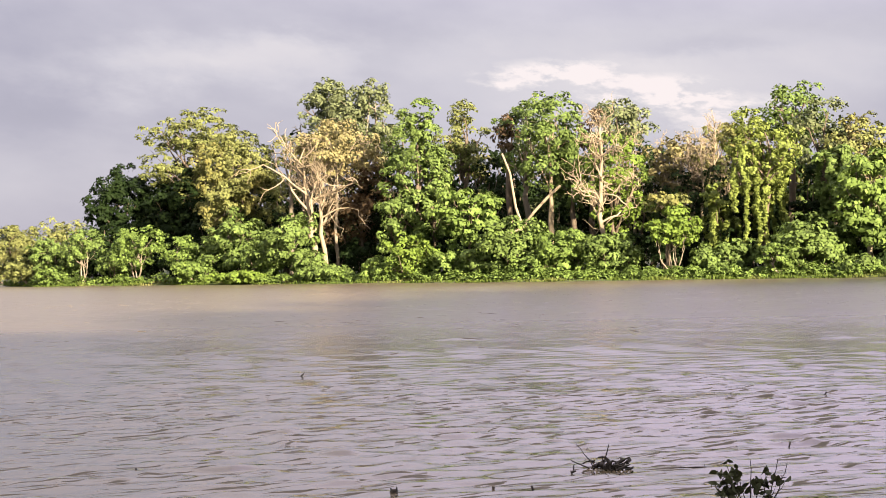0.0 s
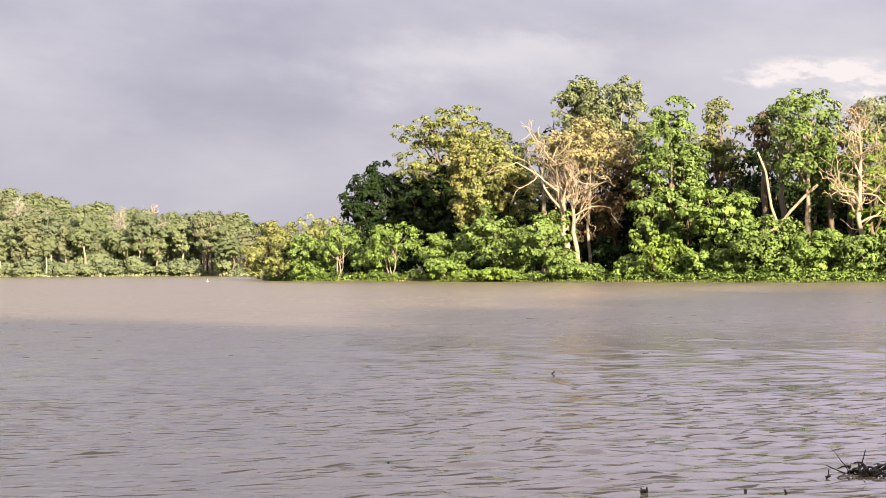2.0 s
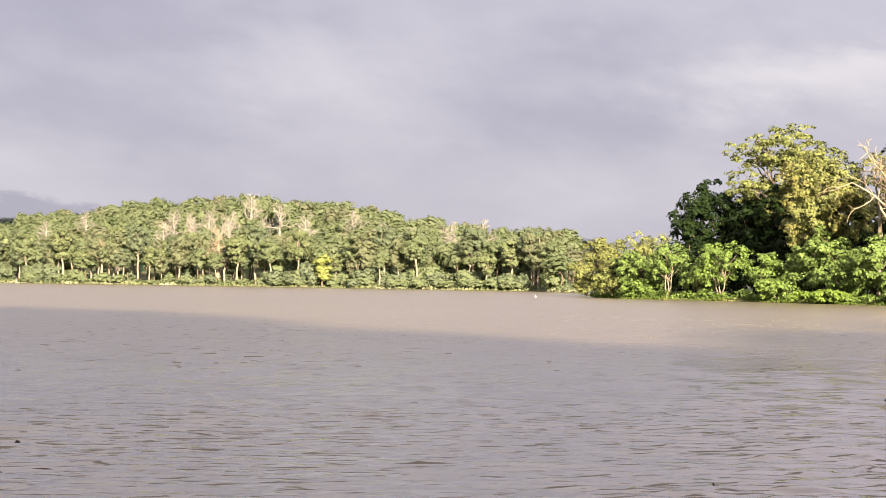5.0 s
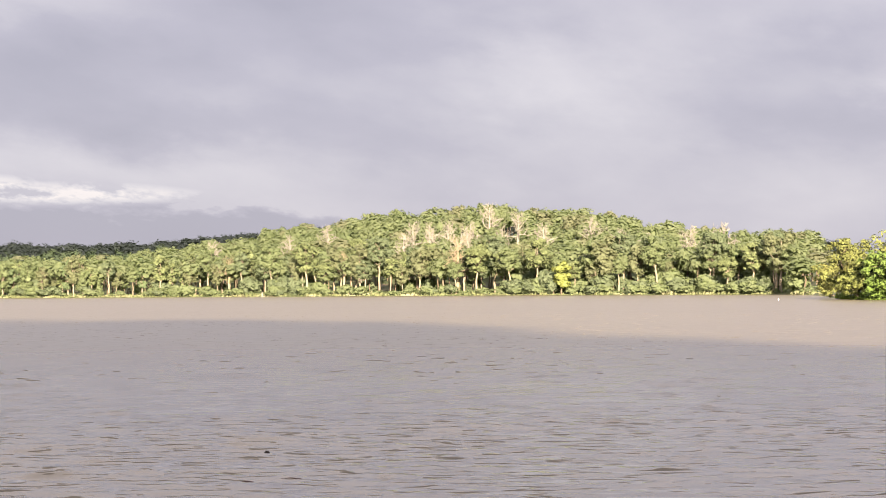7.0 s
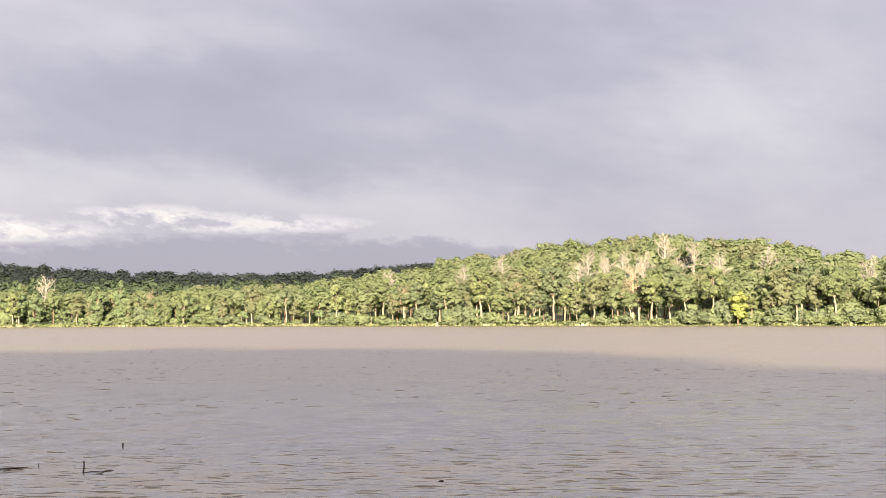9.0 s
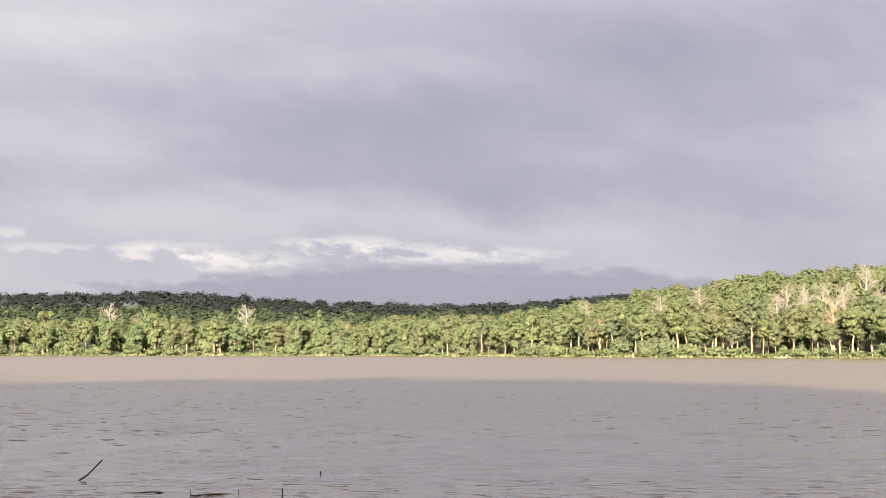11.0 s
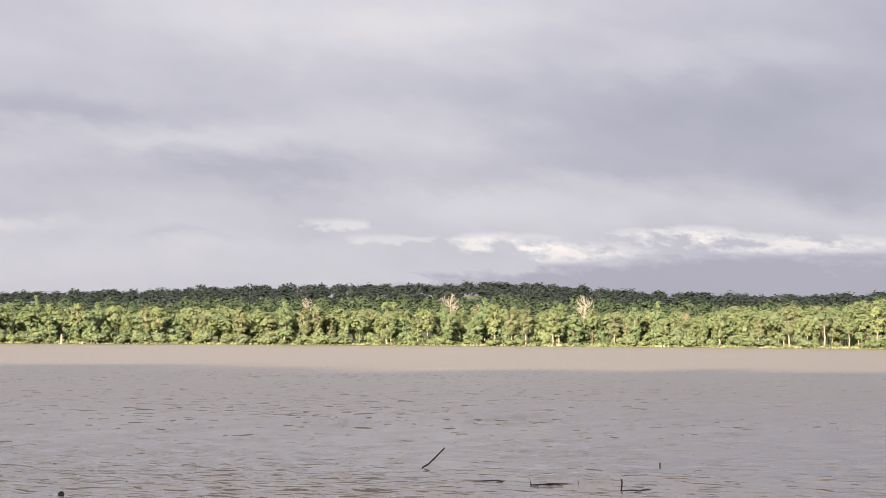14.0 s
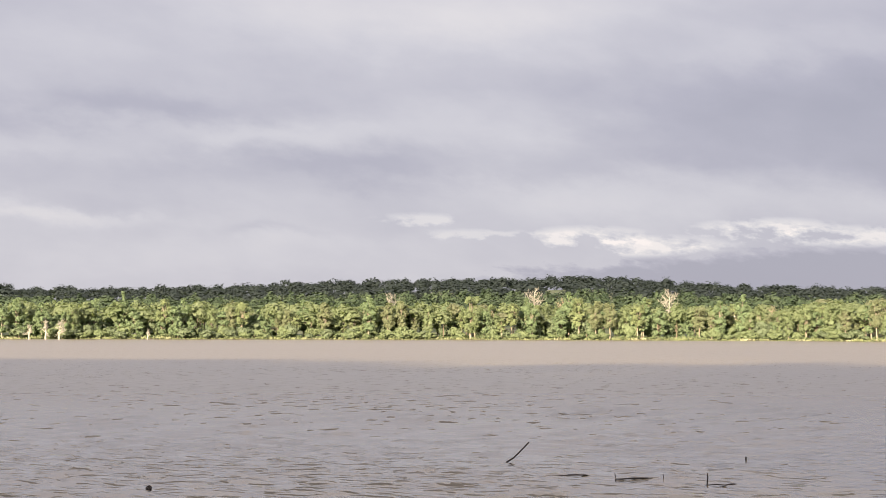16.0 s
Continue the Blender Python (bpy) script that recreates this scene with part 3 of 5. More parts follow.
def dead_tree(label, az, dist, height, width, depth=4, lean=(0.0, 0.0), girth=1.0, wood=None, fork=0.35, seed=0, twigs=4,
              group="bare dead trees", name="dead_tree", lift=-0.15, crook=0.22, stout=1.0, boughs=0):
    """A leafless tree: trunk, crooked limbs and finer and finer twigs."""
    rng = np.random.default_rng(int(abs(az) * 900 + dist * 3 + seed))
    root = new(name)
    root.location = at(az, dist, lift)
    trunk, limbs, branches = [], [], []
    r0 = (0.08 + 0.016 * height) * girth
    head = np.array([lean[0] * height, lean[1] * height, height])

    def grow(a, way, length, r, level):
        steps = 4 if crook < 0.3 else 7
        pts, p, w = [a], a.copy(), way.copy()
        for _ in range(steps):
            w = unit(w + rng.normal(size=3) * crook + np.array([0, 0, 0.10]))
            p = p + w * length / steps
            pts.append(p.copy())
        limbs.append(tube(pts, np.linspace(r, r * 0.45, steps + 1), 5 if level < 2 else 3))
        if level >= depth:
            return
        for q in range(twigs if level < 2 else 3):
            i = rng.integers(1, steps + 1)
            side = unit(rng.normal(size=3) + np.array([0, 0, 0.25]))
            grow(pts[i], unit(w * 0.7 + side * 0.9), length * rng.uniform(0.45, 0.68), r * 0.58, level + 1)

    bole = head * np.array([1, 1, 0.92])
    pts = np.linspace(0, 1, 9)[:, None] * bole + np.concatenate([[[0, 0, 0]], rng.normal(size=(8, 3)) * height * 0.008])
    trunk.append(tube(pts, np.concatenate([[r0 * 1.35], np.linspace(r0, r0 * 0.22, 8)]), 9))
    count = boughs or int(9 + height * 0.55)
    for i in range(count):
        s = fork + (1 - fork) * (i + 0.5) / count
        a = bole * s
        turn = i * 2.4 + rng.uniform(-0.5, 0.5)
        way = unit(np.array([math.cos(turn), math.sin(turn), rng.uniform(0.25, 0.9)]))
        grow(a, way, width * 0.5 * (1.15 - 0.65 * (s - fork) / (1 - fork)) * rng.uniform(0.6, 0.95), r0 * stout * (0.46 - 0.28 * s), 2 if depth < 3 else 1)
        branches.append(gather(limbs))
        limbs.clear()
    v, f = gather(trunk)
    part("trunk", mesh_from("trunk", v, [f], wood or WOOD_DEAD, True), root)
    for v, f in branches:
        part("branch", mesh_from("branch", v, [f], wood or WOOD_DEAD, True), root)
    return tagged(root, label, "dead tree", group)


def canopy(rng, boughs, cards, inner, loose):
    """A crown of unit size, all of leaf sprays: domed boughs round an inner shell."""
    i = np.arange(boughs) + 0.5
    up = 1 - 1.45 * i / boughs
    turn = i * 2.39996 + rng.uniform(0, 6.28)
    d = unit(np.stack([np.sqrt(1 - up * up) * np.cos(turn), np.sqrt(1 - up * up) * np.sin(turn), up], -1) + rng.normal(size=(boughs, 3)) * 0.25)
    size = rng.uniform(0.28, 0.46, boughs)
    outer = leaf_cards(rng, d * (1.0 - size)[:, None] * rng.uniform(0.85, 1.10, (boughs, 1)), d, size, cards, 0.15, squash=0.75, dome=0.35, wide=1.5, loose=loose)
    shell = leaf_cards(rng, np.zeros((1, 3)), np.array([[0.0, 0.0, 0.3]]), 0.78, inner, 0.32, squash=0.9, wide=1.6, loose=loose)
    return gather([outer, shell])


def forest(name, label, spots, leaf, boughs=10, trunk=None, seed=5, cards=30, inner=100, loose=0.22):
    """Many crowns in one mesh, for woods too thick to count. spots: x, y, height, width, share of bare bole."""
    rng = np.random.default_rng(seed)
    kinds = [canopy(rng, boughs, cards, inner, loose) for i in range(9)]
    fs, own, vs, n = [], [], [], 0
    for x, y, h, w, bole in spots:
        a = rng.uniform(0, 6.28)
        ca, sa = math.cos(a), math.sin(a)
        k, q = w / 2, h * (1 - bole) / 2
        z = float(land(x, y)) + h * bole + q * 0.9
        v, f = kinds[rng.integers(0, 9)]
        vs.append(np.stack([x + k * (ca * v[:, 0] - sa * v[:, 1]), y + k * (sa * v[:, 0] + ca * v[:, 1]), z + q * v[:, 2]], -1))
        fs.append(f + n)
        own.append(np.full(len(v), rng.uniform(0, 1)))
        n += len(v)
    me = mesh_from(name, np.concatenate(vs), [np.concatenate(fs)], leaf)
    me.attributes.new("tint", "FLOAT", "POINT").data.foreach_set("value", np.concatenate(own).astype(np.float32))
    ob = new(name, me)
    tagged(ob, label, "woodland", kind="stuff")
    if trunk:
        pieces = []
        for x, y, h, w, b in spots:
            zz = float(land(x, y))
            pieces.append(tube([[x, y, zz - 0.3], [x + rng.normal() * 0.3, y + rng.normal() * 0.3, zz + h * 0.3], [x, y, zz + h * 0.55]], [0.26, 0.20, 0.08], 4))
        v, f = gather(pieces)
        bo = new("trunks", mesh_from("trunks", v, [f], trunk, True))
        bo.parent = ob
        tagged(bo, kind="stuff")
    return ob


def grass_strip(name, label, az0, az1, off0, off1, count, tall, wide, seed, blades=None):
    """Blades of grass and reed on a strip of the bank."""
    rng = np.random.default_rng(seed)
    az = rng.uniform(az0, az1, count)
    d = np.interp(az, SHORE_AZ, SHORE_D) + off0 + (off1 - off0) * rng.uniform(0, 1, count) ** 1.5
    x, y = d * np.sin(np.radians(az)), d * np.cos(np.radians(az))
    z = land(x, y) - 0.05
    h = tall * rng.uniform(0.4, 1.2, count) * (0.55 + 0.9 * np.abs(np.sin(az * 3.1) * np.cos(az * 1.7 + 1)))
    p = np.stack([x, y, z], -1)
    s = unit(np.stack([rng.normal(size=count), rng.normal(size=count), np.zeros(count)], -1)) * (wide * rng.uniform(0.5, 1.3, count))[:, None]
    bend = np.stack([rng.normal(size=count) * 0.3, rng.normal(size=count) * 0.3, np.ones(count)], -1) * h[:, None]
    v = np.stack([p - s, p + s, p + bend * np.array([0.55, 0.55, 0.62]) + s * 0.8, p + bend * np.array([0.5, 0.5, 0.6]) - s * 0.8, p + bend], 1).reshape(-1, 3)
    k = np.arange(count)[:, None] * 5
    ob = new(name, mesh_from(name, v, [k + np.array([0, 1, 2, 3]), k + np.array([3, 2, 4])], blades or GRASS))
    return tagged(ob, label, "grass", kind="stuff")


# ---- trees of the near bank ----
leafy_tree("tree", "low yellow-green tree at the tip of the headland", -13.38, 306.6, 9.9, 11.2, LEAF_YELLOW, base=0.00, clump=0.8, size=0.36)
leafy_tree("tree", "rounded yellow-green tree near the headland tip", -12.07, 293.1, 10.7, 14.0, LEAF_YELLOW, base=0.06, clump=0.9, size=0.36)
leafy_tree("tree", "small dark-green bushy tree by the water", -12.03, 285.8, 8.0, 10.0, LEAF_GREEN, base=0.02, clump=0.8, size=0.36, lobes=9)
leafy_tree("tree", "small green tree with pale forked stems", -11.20, 277.2, 9.1, 7.6, LEAF_GREEN, base=0.19, stems=3, bark=BARK_PALE, clump=0.7, size=0.34)
leafy_tree("shrub", "low yellowish waterside shrub", -12.89, 290.8, 4.3, 8.0, LEAF_OLIVE, base=0.00, stems=4, bark=BARK_PALE, clump=0.6, size=0.3)
leafy_tree("shrub", "low yellowish waterside shrub", -13.70, 336.3, 4.0, 7.4, LEAF_YELLOW, base=0.00, stems=3, clump=0.6, size=0.3, seed=3)
leafy_tree("shrub", "low bright green waterside shrub", -12.15, 281.5, 3.1, 5.2, LEAF_FRESH, base=0.01, stems=3, clump=0.6, size=0.3)
leafy_tree("tree", "dense tree coloured dark for the shade it stands in", -10.03, 293.7, 19.2, 14.0, LEAF_SHADED, base=0.02, clump=1.1, lobes=14, size=0.5, fill=1.5, per=30)
leafy_tree("tree", "understorey tree coloured dark for shade", -10.53, 286.5, 9.8, 9.5, LEAF_SHADED, base=0.00, clump=1.0, lobes=8)
leafy_tree("tree", "dense tree coloured dark for the shade it stands in", -8.34, 286.0, 16.3, 14.7, LEAF_SHADED, base=0.00, clump=1.1, lobes=13, size=0.5, seed=1, fill=1.3)
leafy_tree("tree", "tall spreading tree with a layered flat-topped olive crown", -7.68, 287.1, 27.4, 18.4, LEAF_OLIVE, base=0.37, flat=0.42, lobes=20, clump=1.1, per=26, size=0.4, squash=0.45)
leafy_tree("tree", "tall olive-green tree behind the bank", -6.29, 275.8, 23.6, 12.1, LEAF_OLIVE, base=0.48, lobes=10, clump=1.0, seed=2)
leafy_tree("tree", "tall yellow-olive tree with heavy leaf clusters", -6.55, 261.5, 21.3, 13.5, LEAF_YELLOW, base=0.20, lobes=20, clump=0.95, size=0.4, drape=8, drop=0.4)
leafy_tree("tree", "small tree with bright green crown and pale stems", -9.58, 269.2, 8.9, 9.4, LEAF_FRESH, base=0.17, stems=3, bark=BARK_PALE, clump=0.75, size=0.34)
leafy_tree("shrub", "low rounded green waterside shrub", -10.20, 273.7, 6.1, 7.0, LEAF_GREEN, base=0.00, stems=3, clump=0.7, size=0.34)
leafy_tree("tree", "slender tree with bright green crown", -8.16, 261.0, 7.2, 6.7, LEAF_FRESH, base=0.11, stems=2, bark=BARK_PALE, clump=0.7, size=0.34)
leafy_tree("shrub", "low bright green shrub on the water edge", -7.78, 256.7, 3.7, 6.1, LEAF_FRESH, base=0.01, stems=3, bark=BARK_PALE, clump=0.6, size=0.32)
leafy_tree("tree", "bushy green tree with large leaves", -6.34, 254.1, 10.2, 10.7, LEAF_GREEN, base=0.00, clump=0.95, size=0.5, lobes=11)
leafy_tree("tree", "bushy green tree with pale stem", -7.29, 257.7, 6.4, 6.6, LEAF_GREEN, base=0.00, bark=BARK_PALE, clump=0.8, size=0.4)
leafy_tree("tree", "slim green tree with a pale straight stem", -4.75, 243.0, 10.6, 9.4, LEAF_GREEN, base=0.01, bark=BARK_PALE, clump=0.85, size=0.42, lobes=9)
leafy_tree("shrub", "bushy green waterside shrub", -5.57, 246.4, 6.1, 7.2, LEAF_GREEN, base=0.00, stems=3, clump=0.8, size=0.4)
leafy_tree("shrub", "low lime-green bank shrub", -6.29, 247.3, 1.8, 10.0, LEAF_LIME, base=0.00, stems=4, clump=0.5, size=0.3, lobes=7)
leafy_tree("shrub", "low rounded green waterside shrub", -4.20, 239.7, 4.3, 5.3, LEAF_GREEN, base=0.00, stems=3, clump=0.7, size=0.36, seed=4)
leafy_tree("tree", "tall open grey-green tree rising over the wood", -3.47, 261.7, 28.9, 10.1, LEAF_GREY, base=0.50, lobes=13, clump=0.9, per=24, size=0.40, fill=1.5)
leafy_tree("tree", "tall open grey-green tree with pale upper limbs", -2.36, 255.1, 28.8, 11.7, LEAF_GREY, base=0.48, lobes=12, clump=0.9, per=20, size=0.38, bark=BARK_PALE, fill=1.4, seed=2)
leafy_tree("tree", "tall tree with dry straw-coloured leaves", -3.30, 247.2, 22.6, 15.0, LEAF_DRY, base=0.52, lobes=16, clump=0.95, per=22, size=0.36, bark=BARK_PALE, fill=1.1, girth=0.55, bough=(0.26, 0.42))
leafy_tree("tree", "tree with sparse yellow-olive leaves on pale limbs", -4.75, 256.5, 21.0, 7.5, LEAF_YELLOW, base=0.50, lobes=8, clump=0.8, per=18, size=0.36, bark=BARK_PALE, fill=0.7)
leafy_tree("tree", "withered brown-leaved tree in the shade", -2.51, 249.7, 16.1, 10.1, LEAF_BROWN, base=0.43, lobes=9, clump=0.9, per=20)
dead_tree("large bare pale dead tree with crooked limbs", -3.98, 243.4, 18.0, 19.0, girth=1.25, fork=0.36, depth=3, lean=(-0.10, 0.0), crook=0.26, stout=1.5, seed=12, twigs=3, boughs=14)
dead_tree("bare pale dead tree with crooked limbs", -3.72, 243.0, 17.5, 11.0, girth=1.0, fork=0.5, lean=(-0.04, 0.0), seed=3)
dead_tree("bleached bare treetop behind the wood", -4.46, 267.8, 24.0, 5.0, seed=6, girth=0.6, depth=3)
leafy_tree("shrub", "withered brown thicket hanging over a dark hollow", -3.24, 248.7, 11.8, 8.7, LEAF_BROWN, base=0.30, stems=4, clump=0.8, per=16, size=0.34)
leafy_tree("tree", "withered brown creeper-covered tree", -2.52, 247.7, 12.9, 6.4, LEAF_BROWN, base=0.32, clump=0.8, per=16, seed=5)
leafy_tree("shrub", "understorey shrub coloured dark for shade", -2.91, 251.3, 5.7, 10.1, LEAF_SHADED, base=0.00, stems=3, clump=1.0)
leafy_tree("shrub", "low rounded green bank shrub", -3.73, 236.7, 2.0, 8.7, LEAF_GREEN, base=0.00, stems=3, clump=0.6, size=0.34, seed=8)
leafy_tree("tree", "tall tree wrapped in bright green creepers", -0.73, 234.3, 22.8, 10.1, LEAF_GREEN, base=0.03, lobes=22, clump=0.95, size=0.42, drape=6, drop=0.4)
leafy_tree("tree", "tall green tree beside the creeper-clad one", -1.32, 244.8, 21.7, 5.4, LEAF_GREEN, base=0.56, lobes=7, clump=0.9)
leafy_tree("tree", "tall olive-green tree at the back of the wood", 0.70, 238.4, 23.7, 8.3, LEAF_OLIVE, base=0.49, lobes=9, clump=0.95, seed=1)
leafy_tree("tree", "broad leafy green tree on the bank", -1.46, 232.3, 12.2, 7.2, LEAF_GREEN, base=0.03, lobes=9, clump=0.9, size=0.44)
leafy_tree("tree", "broad leafy green tree on the bank", -0.19, 233.1, 15.5, 6.8, LEAF_GREEN, base=0.23, lobes=9, clump=0.9, size=0.44, seed=2)
leafy_tree("tree", "broad tree with layered bright green leaves", 0.83, 222.9, 12.2, 9.8, LEAF_FRESH, base=0.19, lobes=12, clump=0.9, size=0.5, flat=0.6)
leafy_tree("shrub", "rounded lime-green shrub on the bank", -0.98, 225.4, 6.3, 7.6, LEAF_LIME, base=0.00, stems=4, lobes=9, clump=0.75, size=0.36)
leafy_tree("shrub", "rounded bright green bank shrub", -1.94, 229.3, 3.3, 5.9, LEAF_FRESH, base=0.00, stems=3, clump=0.65, size=0.36)
leafy_tree("shrub", "rounded bright green bank shrub", 0.11, 221.8, 3.8, 7.3, LEAF_FRESH, base=0.00, stems=3, clump=0.7, size=0.38, seed=3)
leafy_tree("tree", "tree in the wood coloured dark for its shade", 1.56, 232.8, 16.3, 9.4, LEAF_SHADED, base=0.15, lobes=10, clump=1.0)
leafy_tree("shrub", "thick mid-green shrub mass on the bank", 2.18, 214.7, 7.9, 9.8, LEAF_GREEN, base=0.00, stems=4, lobes=13, clump=0.85, size=0.4)
leafy_tree("shrub", "thick mid-green bank shrub", 1.36, 217.7, 4.3, 7.2, LEAF_GREEN, base=0.00, stems=3, clump=0.8, size=0.4, seed=6)
leafy_tree("tree", "tall green tree with open crown", 2.61, 228.0, 23.0, 7.1, LEAF_GREEN, base=0.48, lobes=9, clump=0.95, bark=BARK_PALE)
leafy_tree("tree", "tall green tree with a pale bare trunk", 3.45, 221.6, 22.9, 9.8, LEAF_GREEN, base=0.42, lobes=14, clump=1.0, size=0.42, bark=WOOD_DEAD, girth=0.85)
leafy_tree("tree", "tall tree hung with green creepers", 4.10, 222.5, 19.8, 5.7, LEAF_GREEN, base=0.44, lobes=8, clump=0.9, drape=14, drop=0.4)
leafy_tree("tree", "tree top with withered reddish-brown leaves", 2.12, 227.8, 20.8, 4.6, LEAF_BROWN, base=0.70, lobes=6, clump=0.8, per=18)
leafy_tree("tree", "green understorey tree in the wood", 2.71, 224.8, 7.4, 7.4, LEAF_GREEN, base=0.00, lobes=9, clump=0.9, seed=4)
leafy_tree("shrub", "leafy bright green bank shrub", 3.86, 211.9, 6.3, 8.6, LEAF_FRESH, base=0.00, stems=4, lobes=10, clump=0.8, size=0.4)
leafy_tree("shrub", "leafy green bank shrub", 5.26, 209.6, 5.2, 8.5, LEAF_GREEN, base=0.00, stems=4, lobes=11, clump=0.8, size=0.4, seed=2)
leafy_tree("shrub", "leafy bright green bank shrub", 2.86, 211.6, 2.8, 7.0, LEAF_FRESH, base=0.00, stems=3, clump=0.7, size=0.38, seed=5)
dead_tree("tall bleached dead tree with many crooked branches", 5.03, 214.0, 20.6, 14.0, girth=0.85, fork=0.32, depth=3, seed=2, twigs=5, crook=0.36, stout=1.15)
dead_tree("bare grey treetop behind the dead tree", 6.05, 224.3, 18.6, 4.9, depth=4, girth=0.7, fork=0.4, seed=4)
leafy_tree("tree", "tall grey-green tree behind the dead one", 5.80, 228.7, 22.8, 9.2, LEAF_GREY, base=0.62, lobes=9, clump=0.95, per=20)
leafy_tree("tree", "tall tree with brownish thinning leaves", 4.73, 230.4, 22.1, 5.9, LEAF_BROWN, base=0.59, lobes=7, clump=0.9, per=20)
leafy_tree("tree", "yellow-green tree partly hidden by dead branches", 5.45, 218.0, 18.6, 9.0, LEAF_LIME, base=0.12, lobes=14, clump=0.9, per=24)
leafy_tree("tree", "tree in the wood coloured dark for its shade", 6.19, 224.0, 13.2, 7.4, LEAF_SHADED, base=0.00, lobes=9, clump=1.0, seed=3)
leafy_tree("tree", "waterside tree with yellow-tipped crown and pale stems", 7.31, 204.2, 8.2, 6.8, LEAF_LIME, base=0.26, stems=5, bark=BARK_PALE, lobes=10, clump=0.7, size=0.36, fill=0.9, girth=0.8)
leafy_tree("tree", "yellow-tipped top of a waterside tree", 7.05, 205.6, 9.6, 6.0, LEAF_YELLOW, base=0.70, lobes=6, clump=0.6, size=0.34)
leafy_tree("tree", "tree in the wood coloured dark for its shade", 7.60, 222.7, 14.0, 9.8, LEAF_SHADED, base=0.00, lobes=11, clump=1.05, seed=4)
leafy_tree("tree", "tree in the wood coloured dark for its shade", 8.90, 219.5, 12.6, 8.1, LEAF_SHADED, base=0.00, lobes=11, clump=1.05, seed=5)
leafy_tree("tree", "tree with thin straw-coloured leaves and pale limbs", 7.88, 225.2, 17.7, 8.3, LEAF_DRY, base=0.61, lobes=8, clump=0.8, per=12, bark=BARK_PALE, fill=0.7)
leafy_tree("tree", "tree with thin straw-coloured leaves and pale limbs", 7.18, 227.4, 17.7, 7.5, LEAF_DRY, base=0.50, lobes=8, clump=0.8, per=16, bark=BARK_PALE, fill=0.9, seed=3)
leafy_tree("tree", "olive tree behind bare pale limbs", 8.59, 226.0, 19.0, 7.5, LEAF_YELLOW, base=0.48, lobes=8, clump=0.9, per=22, seed=3)
dead_tree("bare pale tree with a broad leafless crown", 8.15, 221.7, 17.6, 5.5, depth=4, girth=0.7, fork=0.5, seed=11)
dead_tree("bare pale tree with a broad leafless crown", 7.72, 223.5, 18.3, 6.3, depth=4, girth=0.8, fork=0.5, seed=1)
dead_tree("bare pale tree with a broad leafless crown", 8.55, 223.1, 19.7, 6.9, depth=4, girth=0.8, fork=0.5, seed=7)
dead_tree("bare pale tree with a broad leafless crown", 6.92, 227.8, 18.2, 4.2, depth=4, girth=0.7, fork=0.5, seed=8)
leafy_tree("tree", "tall tree draped with curtains of yellow-green creeper", 10.11, 205.5, 19.3, 9.8, LEAF_VINE, base=0.42, lobes=11, clump=0.70, per=20, size=0.34, drape=24, drop=0.85, fill=0.8)
leafy_tree("tree", "tree in the wood coloured dark for its shade", 10.06, 213.6, 17.4, 9.0, LEAF_SHADED, base=0.00, lobes=10, clump=1.05, seed=14)
leafy_tree("tree", "understorey tree coloured dark for shade", 8.98, 214.4, 10.4, 7.1, LEAF_SHADED, base=0.00, lobes=8, clump=1.0, seed=15)
leafy_tree("tree", "tall yellowish tree beside the creeper-draped one", 9.29, 213.9, 18.9, 5.9, LEAF_YELLOW, base=0.43, lobes=8, clump=0.9)
leafy_tree("tree", "hanging curtain of yellow-green creeper on a low tree", 8.67, 209.9, 11.0, 5.4, LEAF_VINE, base=0.22, lobes=6, clump=0.6, drape=26, drop=0.8)
leafy_tree("tree", "tall dark-crowned green tree above the wood", 10.95, 220.1, 22.8, 9.3, LEAF_GREEN, base=0.61, lobes=10, clump=1.0)
leafy_tree("tree", "tall grey-green tree above the bank", 11.88, 215.8, 20.4, 7.9, LEAF_GREY, base=0.47, lobes=10, clump=0.95)
leafy_tree("tree", "tall tree hung with dark green creepers", 12.19, 207.3, 14.7, 5.7, LEAF_GREEN, base=0.37, lobes=8, clump=0.85, drape=22, drop=0.55)
leafy_tree("tree", "tree in the wood coloured dark for its shade", 11.58, 212.2, 12.0, 5.4, LEAF_SHADED, base=0.11, lobes=8, clump=1.0, seed=9)
leafy_tree("shrub", "broad leafy green bank shrub", 11.29, 199.6, 6.7, 8.8, LEAF_GREEN, base=0.00, stems=4, lobes=13, clump=0.85, size=0.42)
leafy_tree("tree", "small bright green bank tree", 11.97, 200.6, 6.2, 6.6, LEAF_FRESH, base=0.00, stems=2, lobes=9, clump=0.8, size=0.4)
leafy_tree("tree", "small waterside tree with a pale leaning stem", 10.50, 197.3, 3.8, 4.7, LEAF_FRESH, base=0.18, stems=2, bark=BARK_PALE, lobes=7, clump=0.6, size=0.34)
leafy_tree("shrub", "rounded leafy green bank shrub", 9.12, 204.1, 3.9, 6.7, LEAF_GREEN, base=0.00, stems=3, lobes=10, clump=0.8, seed=7)
leafy_tree("shrub", "rounded leafy green bank shrub", 8.25, 204.6, 3.7, 5.3, LEAF_GREEN, base=0.00, stems=3, lobes=7, clump=0.75, seed=8)
leafy_tree("tree", "tall olive and brownish tree", 13.06, 213.1, 18.2, 8.6, LEAF_YELLOW, base=0.52, lobes=10, clump=0.95)
leafy_tree("tree", "tree with straw-coloured leaves", 12.63, 212.7, 16.6, 4.7, LEAF_DRY, base=0.57, lobes=7, clump=0.85, per=18)
